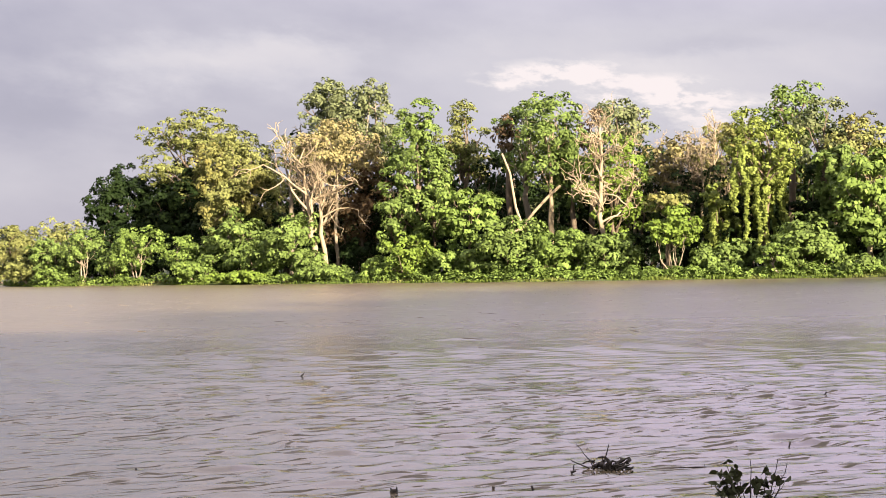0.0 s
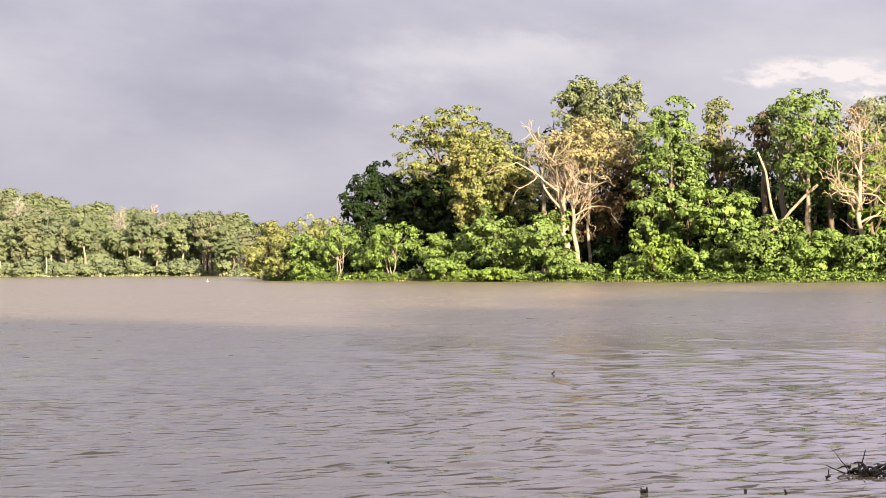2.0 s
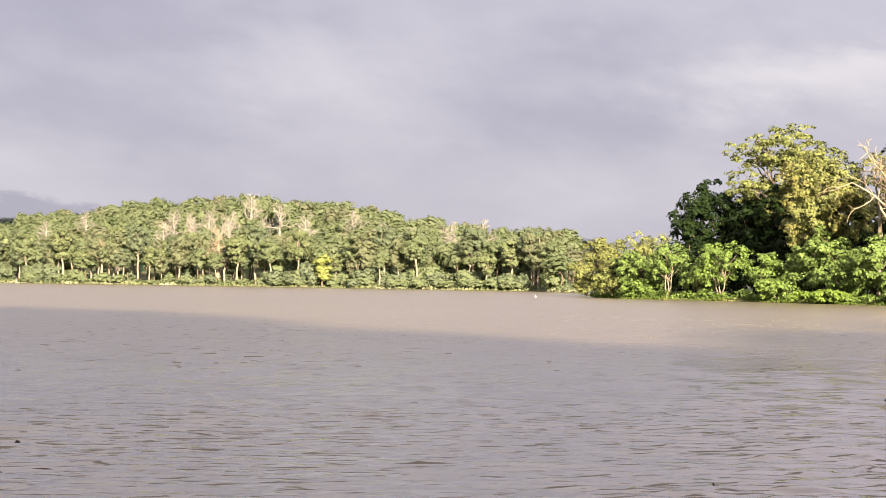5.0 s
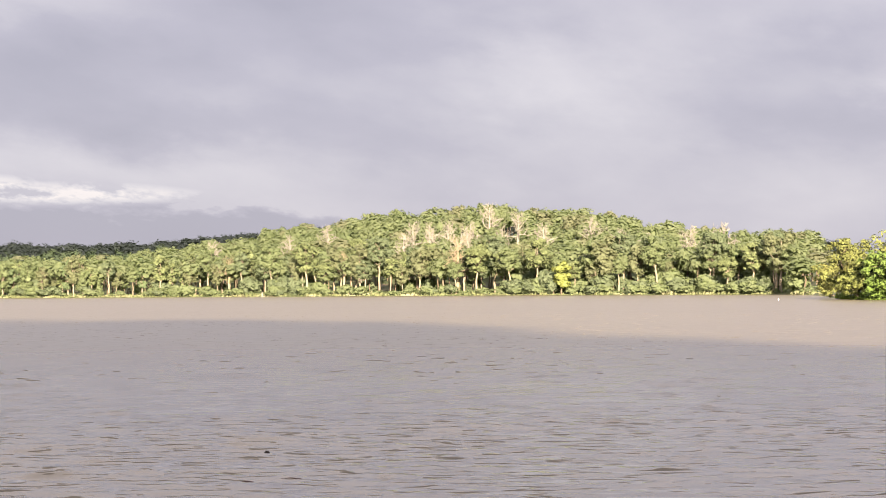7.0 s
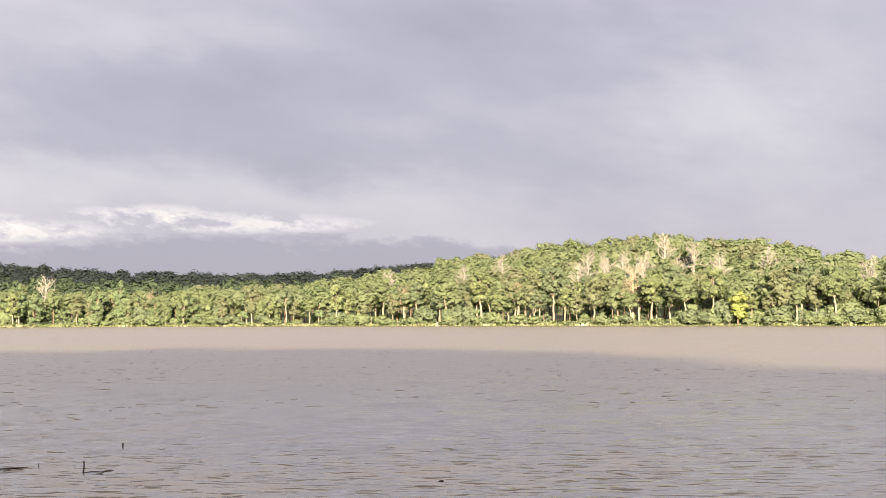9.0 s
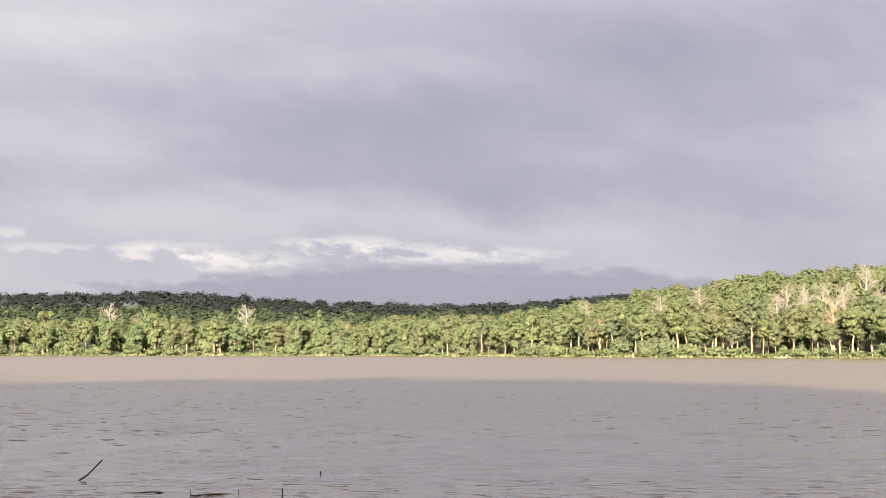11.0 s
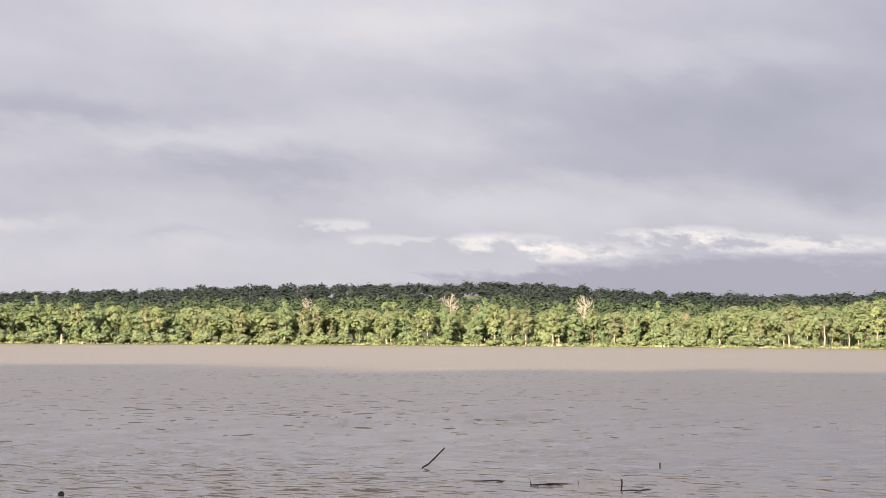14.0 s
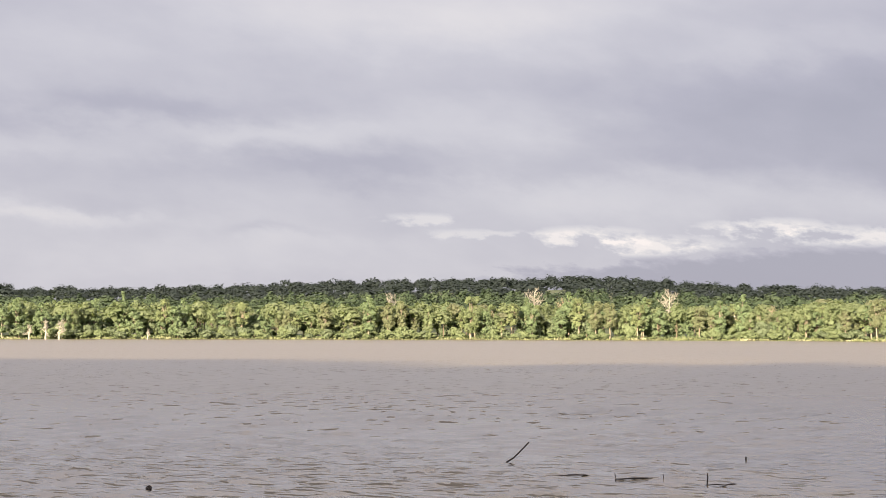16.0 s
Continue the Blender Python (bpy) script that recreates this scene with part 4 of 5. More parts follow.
leafy_tree("tree", "broad large-leaved bright green tree with pale trunk", 13.21, 198.9, 13.5, 9.1, LEAF_FRESH, base=0.13, lobes=13, clump=0.95, size=0.6, bark=BARK_PALE, girth=1.2)
leafy_tree("shrub", "understorey shrub coloured dark for shade", 13.57, 200.4, 3.8, 6.6, LEAF_SHADED, base=0.00, stems=3, lobes=7, clump=0.9)
leafy_tree("shrub", "low rounded green bank shrub", 12.88, 195.4, 2.0, 5.7, LEAF_GREEN, base=0.00, stems=3, lobes=7, clump=0.65, size=0.36, seed=1)
leafy_tree("tree", "broad leafy green tree on the bank", 14.82, 200.7, 16.5, 11.0, LEAF_GREEN, base=0.00, lobes=13, clump=1.0, seed=1)
leafy_tree("tree", "broad olive-green tree on the bank", 16.30, 200.5, 15.3, 11.0, LEAF_OLIVE, base=0.00, lobes=13, clump=1.0, seed=2)
leafy_tree("tree", "olive-green tree at the back of the wood", -8.51, 291.0, 18.3, 11.2, LEAF_OLIVE, base=0.20, lobes=9, clump=1.3, per=15, size=0.7, seed=40, fine=0)
leafy_tree("tree", "tree at the back of the wood coloured dark for shade", -7.62, 288.7, 22.4, 11.1, LEAF_SHADED, base=0.14, lobes=9, clump=1.3, per=15, size=0.7, seed=41, fine=0)
leafy_tree("tree", "mid-green tree at the back of the wood", -6.75, 286.5, 19.3, 11.0, LEAF_GREEN, base=0.17, lobes=9, clump=1.3, per=15, size=0.7, seed=42, fine=0)
leafy_tree("tree", "tree at the back of the wood coloured dark for shade", -5.87, 275.2, 18.8, 10.6, LEAF_SHADED, base=0.17, lobes=9, clump=1.3, per=15, size=0.7, seed=43, fine=0)
leafy_tree("tree", "yellow-olive tree at the back of the wood", -4.99, 273.0, 18.2, 10.5, LEAF_YELLOW, base=0.17, lobes=9, clump=1.3, per=15, size=0.7, seed=44, fine=0)
leafy_tree("tree", "tree at the back of the wood coloured dark for shade", -4.08, 272.2, 23.2, 10.5, LEAF_SHADED, base=0.11, lobes=9, clump=1.3, per=15, size=0.7, seed=45, fine=0)
leafy_tree("tree", "grey-green tree at the back of the wood", -3.19, 262.5, 23.8, 10.1, LEAF_GREY, base=0.10, lobes=9, clump=1.3, per=15, size=0.7, seed=46, fine=0)
leafy_tree("tree", "olive-green tree at the back of the wood", -2.30, 261.8, 24.4, 10.1, LEAF_OLIVE, base=0.09, lobes=9, clump=1.3, per=15, size=0.7, seed=47, fine=0)
leafy_tree("tree", "tree at the back of the wood coloured dark for shade", -1.43, 261.2, 19.5, 10.1, LEAF_SHADED, base=0.12, lobes=9, clump=1.3, per=15, size=0.7, seed=48, fine=0)
leafy_tree("tree", "mid-green tree at the back of the wood", -0.53, 251.5, 20.4, 9.7, LEAF_GREEN, base=0.11, lobes=9, clump=1.3, per=15, size=0.7, seed=49, fine=0)
leafy_tree("tree", "tree at the back of the wood coloured dark for shade", 0.36, 250.8, 19.6, 9.7, LEAF_SHADED, base=0.11, lobes=9, clump=1.3, per=15, size=0.7, seed=50, fine=0)
leafy_tree("tree", "yellow-olive tree at the back of the wood", 1.25, 250.1, 18.8, 9.6, LEAF_YELLOW, base=0.11, lobes=9, clump=1.3, per=15, size=0.7, seed=51, fine=0)
leafy_tree("tree", "tree at the back of the wood coloured dark for shade", 2.14, 240.8, 18.6, 9.3, LEAF_SHADED, base=0.11, lobes=9, clump=1.3, per=15, size=0.7, seed=52, fine=0)
leafy_tree("tree", "grey-green tree at the back of the wood", 3.04, 242.3, 21.2, 9.3, LEAF_GREY, base=0.08, lobes=9, clump=1.3, per=15, size=0.7, seed=53, fine=0)
leafy_tree("tree", "olive-green tree at the back of the wood", 3.92, 243.8, 19.6, 9.4, LEAF_OLIVE, base=0.09, lobes=9, clump=1.3, per=15, size=0.7, seed=54, fine=0)
leafy_tree("tree", "tree at the back of the wood coloured dark for shade", 4.81, 236.3, 19.7, 9.1, LEAF_SHADED, base=0.09, lobes=9, clump=1.3, per=15, size=0.7, seed=55, fine=0)
leafy_tree("tree", "mid-green tree at the back of the wood", 5.69, 237.9, 18.5, 9.2, LEAF_GREEN, base=0.09, lobes=9, clump=1.3, per=15, size=0.7, seed=56, fine=0)
leafy_tree("tree", "tree at the back of the wood coloured dark for shade", 6.57, 239.4, 19.3, 9.2, LEAF_SHADED, base=0.08, lobes=9, clump=1.3, per=15, size=0.7, seed=57, fine=0)
leafy_tree("tree", "yellow-olive tree at the back of the wood", 7.43, 232.0, 14.3, 8.9, LEAF_YELLOW, base=0.14, lobes=9, clump=1.3, per=15, size=0.7, seed=58, fine=0)
leafy_tree("tree", "tree at the back of the wood coloured dark for shade", 8.31, 233.5, 15.3, 9.0, LEAF_SHADED, base=0.12, lobes=9, clump=1.3, per=15, size=0.7, seed=59, fine=0)
leafy_tree("tree", "grey-green tree at the back of the wood", 9.19, 235.0, 17.0, 9.1, LEAF_GREY, base=0.09, lobes=9, clump=1.3, per=15, size=0.7, seed=60, fine=0)
leafy_tree("tree", "olive-green tree at the back of the wood", 10.06, 227.6, 18.1, 8.8, LEAF_OLIVE, base=0.07, lobes=9, clump=1.3, per=15, size=0.7, seed=61, fine=0)
leafy_tree("tree", "tree at the back of the wood coloured dark for shade", 10.92, 229.1, 18.2, 8.8, LEAF_SHADED, base=0.07, lobes=9, clump=1.3, per=15, size=0.7, seed=62, fine=0)
leafy_tree("tree", "mid-green tree at the back of the wood", 11.79, 230.9, 19.5, 8.9, LEAF_GREEN, base=0.05, lobes=9, clump=1.3, per=15, size=0.7, seed=63, fine=0)
leafy_tree("tree", "tree at the back of the wood coloured dark for shade", 12.62, 223.7, 16.4, 8.6, LEAF_SHADED, base=0.08, lobes=9, clump=1.3, per=15, size=0.7, seed=64, fine=0)
leafy_tree("tree", "yellow-olive tree at the back of the wood", 13.47, 225.5, 16.8, 8.7, LEAF_YELLOW, base=0.07, lobes=9, clump=1.3, per=15, size=0.7, seed=65, fine=0)
leafy_tree("tree", "tree at the back of the wood coloured dark for shade", 14.30, 227.4, 15.5, 8.8, LEAF_SHADED, base=0.07, lobes=9, clump=1.3, per=15, size=0.7, seed=66, fine=0)
leafy_tree("tree", "grey-green tree at the back of the wood", 15.13, 220.2, 14.0, 8.5, LEAF_GREY, base=0.09, lobes=9, clump=1.3, per=15, size=0.7, seed=67, fine=0)
leafy_tree("shrub", "understorey shrub coloured dark for shade", -12.51, 298.5, 6.3, 8.8, LEAF_SHADED, base=0.00, stems=3, lobes=7, clump=0.9, seed=60)
leafy_tree("shrub", "understorey shrub coloured dark for shade", -11.49, 294.8, 6.4, 8.7, LEAF_SHADED, base=0.00, stems=3, lobes=7, clump=0.9, seed=61)
leafy_tree("shrub", "understorey shrub coloured dark for shade", -10.46, 287.1, 6.5, 8.4, LEAF_SHADED, base=0.00, stems=3, lobes=7, clump=0.9, seed=62)
leafy_tree("shrub", "understorey shrub coloured dark for shade", -9.42, 283.3, 6.6, 8.3, LEAF_SHADED, base=0.00, stems=3, lobes=7, clump=0.9, seed=63)
leafy_tree("shrub", "understorey shrub coloured dark for shade", -8.20, 274.2, 6.6, 8.0, LEAF_SHADED, base=0.00, stems=3, lobes=7, clump=0.9, seed=64)
leafy_tree("shrub", "understorey shrub coloured dark for shade", -6.97, 268.8, 6.7, 7.9, LEAF_SHADED, base=0.00, stems=3, lobes=7, clump=0.9, seed=65)
leafy_tree("tree", "tree in the wood coloured dark for its shade", -1.62, 250.0, 15.2, 10.1, LEAF_SHADED, base=0.00, lobes=9, clump=1.1, seed=20)
leafy_tree("tree", "tree in the wood coloured dark for its shade", -0.38, 247.9, 14.0, 10.0, LEAF_SHADED, base=0.00, lobes=9, clump=1.1, seed=21)
leafy_tree("tree", "tree in the wood coloured dark for its shade", 0.86, 239.7, 12.6, 9.7, LEAF_SHADED, base=0.00, lobes=9, clump=1.1, seed=22)
leafy_tree("tree", "tree in the wood coloured dark for its shade", 2.21, 237.7, 14.1, 9.6, LEAF_SHADED, base=0.00, lobes=9, clump=1.1, seed=23)
leafy_tree("tree", "tree in the wood coloured dark for its shade", 3.62, 232.3, 12.9, 9.4, LEAF_SHADED, base=0.00, lobes=9, clump=1.1, seed=24)
leafy_tree("tree", "tree in the wood coloured dark for its shade", 4.95, 233.1, 11.8, 9.4, LEAF_SHADED, base=0.00, lobes=9, clump=1.1, seed=25)
leafy_tree("tree", "tree in the wood coloured dark for its shade", -7.30, 275.8, 11.8, 11.1, LEAF_SHADED, base=0.00, lobes=9, clump=1.1, seed=30)
leafy_tree("tree", "tree in the wood coloured dark for its shade", -6.08, 268.5, 10.7, 10.8, LEAF_SHADED, base=0.00, lobes=9, clump=1.1, seed=31)
leafy_tree("tree", "tree in the wood coloured dark for its shade", -4.84, 261.3, 11.1, 10.5, LEAF_SHADED, base=0.00, lobes=9, clump=1.1, seed=32)
leafy_tree("tree", "tree in the wood coloured dark for its shade", -3.96, 257.7, 10.2, 10.4, LEAF_SHADED, base=0.00, lobes=9, clump=1.1, seed=33)
leafy_tree("tree", "tree in the wood coloured dark for its shade", -2.18, 250.3, 10.4, 10.1, LEAF_SHADED, base=0.00, lobes=9, clump=1.1, seed=34)

# filler shrubs, coloured dark so the gaps read as shade
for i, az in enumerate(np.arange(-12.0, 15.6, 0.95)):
    leafy_tree("shrub", "understorey shrub coloured dark for shade", float(az), shore(az) + 13 + 5 * (i % 2), 4.6 + 0.9 * (i % 3), 6.5, LEAF_SHADED, base=0.0, stems=3, lobes=7, clump=0.9, fill=0.9, seed=80 + i, fine=0)


def lone_limb(label, az, dist, z0, daz, dd, z1, r0, r1, name="broken_dead_tree"):
    """A bare leaning trunk between two places."""
    rng = np.random.default_rng(int(abs(az) * 700))
    root = at(az, dist)
    b = bearing(az + daz) * (dist + dd)
    v, f = limb(rng, (0, 0, z0), (b.x - root.x, b.y - root.y, z1), r0, r1, 0.04, 8, 8)
    ob = new(name, mesh_from(name, v, [f], WOOD_DEAD, True))
    ob.location = (root.x, root.y, 0)
    return tagged(ob, label, "trunk", "bare trunks in the wood")


lone_limb("bare pale trunk leaning among green trees", 2.66, 219.0, 0.4, -0.74, 0.0, 15.4, 0.24, 0.13, "leaning_dead_tree")
lone_limb("broken pale trunk leaning across a standing one", 0.82, 219.4, 0.5, 2.92, -0.6, 11.4, 0.22, 0.17)

grass_strip("bank_grass", "strip of bright green grass along the near bank", -13.6, 17, 0.2, 5.0, 15000, 0.34, 0.10, 3)
def herb_strip(name, label, az0, az1, off0, off1, count, tall, per, size, seed, leaf):
    """Low leafy herbs in tufts along a bank."""
    rng = np.random.default_rng(seed)
    az = rng.uniform(az0, az1, count)
    rise = tall * (0.35 + 0.65 * np.abs(np.sin(az * 2.3) * np.cos(az * 5.1 + 1))) * rng.uniform(0.5, 1.1, count)
    d = np.interp(az, SHORE_AZ, SHORE_D) + off0 + (off1 - off0) * rng.uniform(0, 1, count)
    x, y = d * np.sin(np.radians(az)), d * np.cos(np.radians(az))
    c = np.stack([x, y, land(x, y) + rise * 0.6], -1)
    v, f = leaf_cards(rng, c, np.tile((0.0, 0.0, 1.0), (count, 1)), 0.3 + rise * 0.5, per, size, squash=0.8)
    ob = new(name, mesh_from(name, v, [f], leaf))
    return tagged(ob, label, "undergrowth", kind="stuff")


herb_strip("bank_herbs", "low bright green leafy herbs along the near bank", -13.4, 17, 0.9, 5.5, 1300, 1.3, 26, 0.34, 13, LEAF_FRESH)
herb_strip("far_bank_herbs", "low pale green leafy herbs along the far shore", -67, -13.8, 2.0, 9.0, 1700, 1.6, 14, 0.6, 14, LEAF_WILLOW)
grass_strip("far_bank_grass", "strip of pale green grass along the far shore", -67, -13.7, 0.3, 16.0, 16000, 0.6, 0.2, 4, GRASS_PALE)

# ---- woods behind the near bank ----
rng = np.random.default_rng(11)
spots = []
for az in np.arange(-12.5, 17, 1.15):
    for off in (36, 46, 57):
        d = shore(az) + off + rng.uniform(-3, 3)
        a = radians(az + rng.uniform(-0.4, 0.4))
        spots.append((d * math.sin(a), d * math.cos(a), rng.uniform(12, 17) if az > -9.5 else rng.uniform(5, 7), rng.uniform(6, 8), 0.05))
# dark-leaved filler behind the bank, so gaps in the wood read as shade
forest("back_woodland", "dense woodland behind the near bank coloured dark for shade", spots, LEAF_SHADED, 4, BARK)

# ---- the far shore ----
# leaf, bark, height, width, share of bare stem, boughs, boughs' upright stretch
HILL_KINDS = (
    ("pale olive-green lakeside tree with a tall pale trunk", LEAF_HAZED, BARK_PALE, 16.5, 9.0, 0.42, 9, 0.8),
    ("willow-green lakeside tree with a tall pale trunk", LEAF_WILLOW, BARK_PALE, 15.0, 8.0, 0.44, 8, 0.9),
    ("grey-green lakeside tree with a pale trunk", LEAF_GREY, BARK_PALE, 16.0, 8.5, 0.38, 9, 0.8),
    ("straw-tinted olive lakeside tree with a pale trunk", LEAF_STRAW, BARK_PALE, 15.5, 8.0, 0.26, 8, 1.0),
    ("slender pale green lakeside tree with a bare pale trunk", LEAF_HAZED, BARK_PALE, 14.0, 5.5, 0.45, 6, 1.1))
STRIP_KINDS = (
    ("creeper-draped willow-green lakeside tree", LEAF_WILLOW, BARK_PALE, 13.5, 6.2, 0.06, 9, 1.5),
    ("creeper-draped soft green lakeside tree", LEAF_HAZED_SOFT, BARK_PALE, 14.5, 5.6, 0.10, 9, 1.5),
    ("soft green bushy lakeside tree", LEAF_HAZED_SOFT, BARK, 10.5, 6.2, 0.04, 8, 1.1),
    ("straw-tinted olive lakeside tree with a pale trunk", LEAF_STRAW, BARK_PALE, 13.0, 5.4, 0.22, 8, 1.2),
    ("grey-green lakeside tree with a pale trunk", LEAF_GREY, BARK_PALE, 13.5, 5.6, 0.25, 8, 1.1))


def kind_of(spec, az, seed):
    label, leaf, bark, h, w, base, lobes, flat = spec
    return leafy_tree("lakeside_tree", label, az, shore(az) + 7, h, w, leaf, base=base, bark=bark, lobes=lobes + 6, clump=0.85, per=24, size=0.42, flat=flat * 0.85, fill=1.5,
                      fine=1, inner=24, bough=(0.30, 0.46), group="trees along the far shore", girth=0.95, seed=seed)


hill_protos = [kind_of(spec, -15.4 - 3.7 * i - 1.9 * j, j) for i, spec in enumerate(HILL_KINDS) for j in range(2)]
strip_protos = [kind_of(spec, -37.0 - 5.0 * i - 2.4 * j, j) for i, spec in enumerate(STRIP_KINDS) for j in range(2)]
rng = np.random.default_rng(21)
az = -14.8
while az > -67:
    share = min(1.0, max(0.0, (-az - 31) / 7))
    kinds = strip_protos if rng.random() < share else hill_protos
    p = kinds[int(rng.integers(0, len(kinds)))]
    if az < -56 and rng.random() < 0.5:
        p = strip_protos[int(rng.integers(2, 6))]
    off = rng.uniform(2.5, 19.0)
    s = rng.uniform(0.55, 1.08) if rng.random() < 0.9 else rng.uniform(1.04, 1.10)
    s *= 0.90 if az < -54 else 1.0
    m = Matrix.Translation(at(az, shore(az) + off, -0.15)) @ Matrix.Rotation(rng.uniform(0, 6.28), 4, "Z") @ Matrix.Diagonal((s * rng.uniform(0.85, 1.15), s, s * rng.uniform(0.88, 1.1), 1))
    copy_thing(p, m)
    az -= rng.uniform(0.16, 0.46) * (1 - 0.30 * share)

bush = leafy_tree("lakeside_shrub", "low rounded willow-green shrub on the far shore", -16.2, shore(-16.2) + 2.5, 3.6, 5.0, LEAF_WILLOW, base=0.0, lobes=6, clump=0.9,
                  per=14, size=0.6, stems=1, fine=0, inner=24, group="shrubs along the far shore")
bush2 = leafy_tree("lakeside_shrub", "low rounded pale green shrub on the far shore", -22.3, shore(-22.3) + 2.5, 4.2, 5.0, LEAF_HAZED, base=0.0, lobes=6, clump=0.9,
                   per=14, size=0.6, stems=1, fine=0, inner=24, group="shrubs along the far shore")
for i in range(165):
    az = rng.uniform(-66.5, -14.5)
    s = rng.uniform(0.4, 1.15)
    copy_thing(bush if rng.random() < 0.72 else bush2, Matrix.Translation(at(az, shore(az) + rng.uniform(1.5, 5), -0.1)) @ Matrix.Rotation(rng.uniform(0, 6.28), 4, "Z") @ Matrix.Diagonal((s * 1.1, s * 1.1, s * rng.uniform(0.6, 1.0), 1)))

# taller undergrowth between the trunks
for i in range(200):
    az = rng.uniform(-66.5, -14.8) if i < 150 else rng.uniform(-24.0, -14.6)
    s = rng.uniform(0.7, 1.6)
    copy_thing(bush if rng.random() < 0.6 else bush2, Matrix.Translation(at(az, shore(az) + rng.uniform(6, 21), -0.1)) @ Matrix.Rotation(rng.uniform(0, 6.28), 4, "Z") @ Matrix.Diagonal((s, s, s * rng.uniform(0.8, 1.25), 1)))

# marked trees of the far shore
leafy_tree("lakeside_tree", "slender upright lime-green tree on the far shore", -22.05, shore(-22.05) + 1.2, 9.8, 5.4, LEAF_FAR_LIME, base=0.06, lobes=10, clump=0.9, per=24, size=0.6, inner=24, group="trees along the far shore")
dead_tree("bleached dead lakeside tree with bare forked crown", -25.3, shore(-25.3) + 9, 16.5, 9, depth=3, girth=1.5, fork=0.4)
dead_tree("bleached dead tree on the wooded hill", -23.9, shore(-23.9) + 75, 16, 9, depth=3, girth=1.5, fork=0.3, seed=1, wood=WOOD_BLEACHED)
dead_tree("bleached dead tree on the wooded hill", -26.2, shore(-26.2) + 95, 15, 9, depth=3, girth=1.3, fork=0.3, seed=2, wood=WOOD_BLEACHED)
dead_tree("bleached dead tree on the wooded hill", -27.8, shore(-27.8) + 80, 12, 8, depth=3, girth=1.2, fork=0.3, seed=3, wood=WOOD_BLEACHED)
dead_tree("bleached dead lakeside tree with bare forked crown", -28.9, shore(-28.9) + 8, 13, 7, depth=3, girth=1.4, fork=0.45, seed=4)
dead_tree("bleached dead lakeside tree with bare forked crown", -32.5, shore(-32.5) + 8, 12, 8, depth=3, girth=1.3, fork=0.4, seed=5)
dead_tree("bleached dead tree over the lakeside wood", -46.9, shore(-46.9) + 40, 14, 9, depth=3, girth=1.2, fork=0.4, seed=6)
dead_tree("bleached dead tree over the lakeside wood", -40.4, shore(-40.4) + 20, 12, 8, depth=3, girth=1.2, fork=0.4, seed=7)
for az, h, w, s in ((-65.1, 7.5, 5, 1), (-63.5, 5.5, 4, 2), (-63.0, 7.5, 3.5, 3), (-62.6, 6.5, 7, 4), (-59.9, 4.5, 2, 5), (-31.45, 2.4, 1.6, 6)):
    dead_tree("pale dead trunk standing in the shallows", az, shore(az) - 4, h, w * 1.3, depth=3, girth=1.9, fork=0.42, seed=s, twigs=2, crook=0.4, stout=1.5, group="dead trunks in the shallows", lift=-0.4, wood=WOOD_BLEACHED)

snags = [dead_tree("bleached dead tree with a wide bare crown on the wooded hill", -25.0, shore(-25.0) + 60, 15.5, 9, depth=3, girth=1.7, fork=0.5, seed=11, wood=WOOD_BLEACHED),
         dead_tree("bleached dead tree with a wide bare crown on the wooded hill", -28.4, shore(-28.4) + 60, 14.5, 8, depth=3, girth=1.6, fork=0.55, seed=12, wood=WOOD_BLEACHED)]
for az, off in ((-24.3, 110), (-24.9, 75), (-25.6, 88), (-26.1, 60), (-27.0, 60), (-23.4, 85), (-22.6, 70), (-21.1, 100), (-29.4, 100), (-30.6, 70),
                (-19.3, 60), (-18.0, 45), (-25.2, 35), (-26.7, 80), (-33.0, 40), (-20.2, 30), (-17.0, 30), (-43.6, 25), (-52.3, 30), (-47.8, 22)):
    s = rng.uniform(1.0, 1.3)
    copy_thing(snags[int(rng.integers(0, 2))], Matrix.Translation(at(az, shore(az) + off, -0.1)) @ Matrix.Rotation(rng.uniform(0, 6.28), 4, "Z") @ Matrix.Diagonal((s, s, s, 1)))

# wooded hill and lakeside wood
def wood_spots(az0, az1, step, near, far, gap, tall, wide, bole, seed, from_shore=True):
    rng = np.random.default_rng(seed)
    spots, az = [], az0
    while az < az1:
        d = near
        while d < far(az):
            a = radians(az + rng.uniform(-0.5, 0.5) * step)
            dd = d + (shore(az) if from_shore else 0.0) + rng.uniform(-0.35, 0.35) * gap
            spots.append((dd * math.sin(a), dd * math.cos(a), rng.uniform(*tall), rng.uniform(*wide), bole))
            d += gap * rng.uniform(0.85, 1.15)
        az += step
    return spots


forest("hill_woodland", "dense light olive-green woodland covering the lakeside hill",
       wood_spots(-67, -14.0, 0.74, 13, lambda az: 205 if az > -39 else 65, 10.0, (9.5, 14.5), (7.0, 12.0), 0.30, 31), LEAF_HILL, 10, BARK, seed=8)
forest("slope_woodland", "mid-green woodland on the rising ground behind the shore",
       wood_spots(-67, -34, 0.85, 735, lambda az: 1035, 19, (10, 15), (10, 15), 0.05, 35, False), LEAF_SLOPE, 7, seed=10, cards=16, inner=46, loose=0.12)
# ridge crowns take the leaf colour with cloud shade painted in
emergent = wood_spots(-66, -36, 2.6, 1250, lambda az: 1480, 260, (13.5, 16.5), (8, 12), 0.10, 43, False)
forest("ridge_woodland", "woodland on a distant ridge coloured dark for cloud shade",
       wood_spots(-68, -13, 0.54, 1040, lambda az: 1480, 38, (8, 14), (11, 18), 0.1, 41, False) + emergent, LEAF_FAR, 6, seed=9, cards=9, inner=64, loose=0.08)

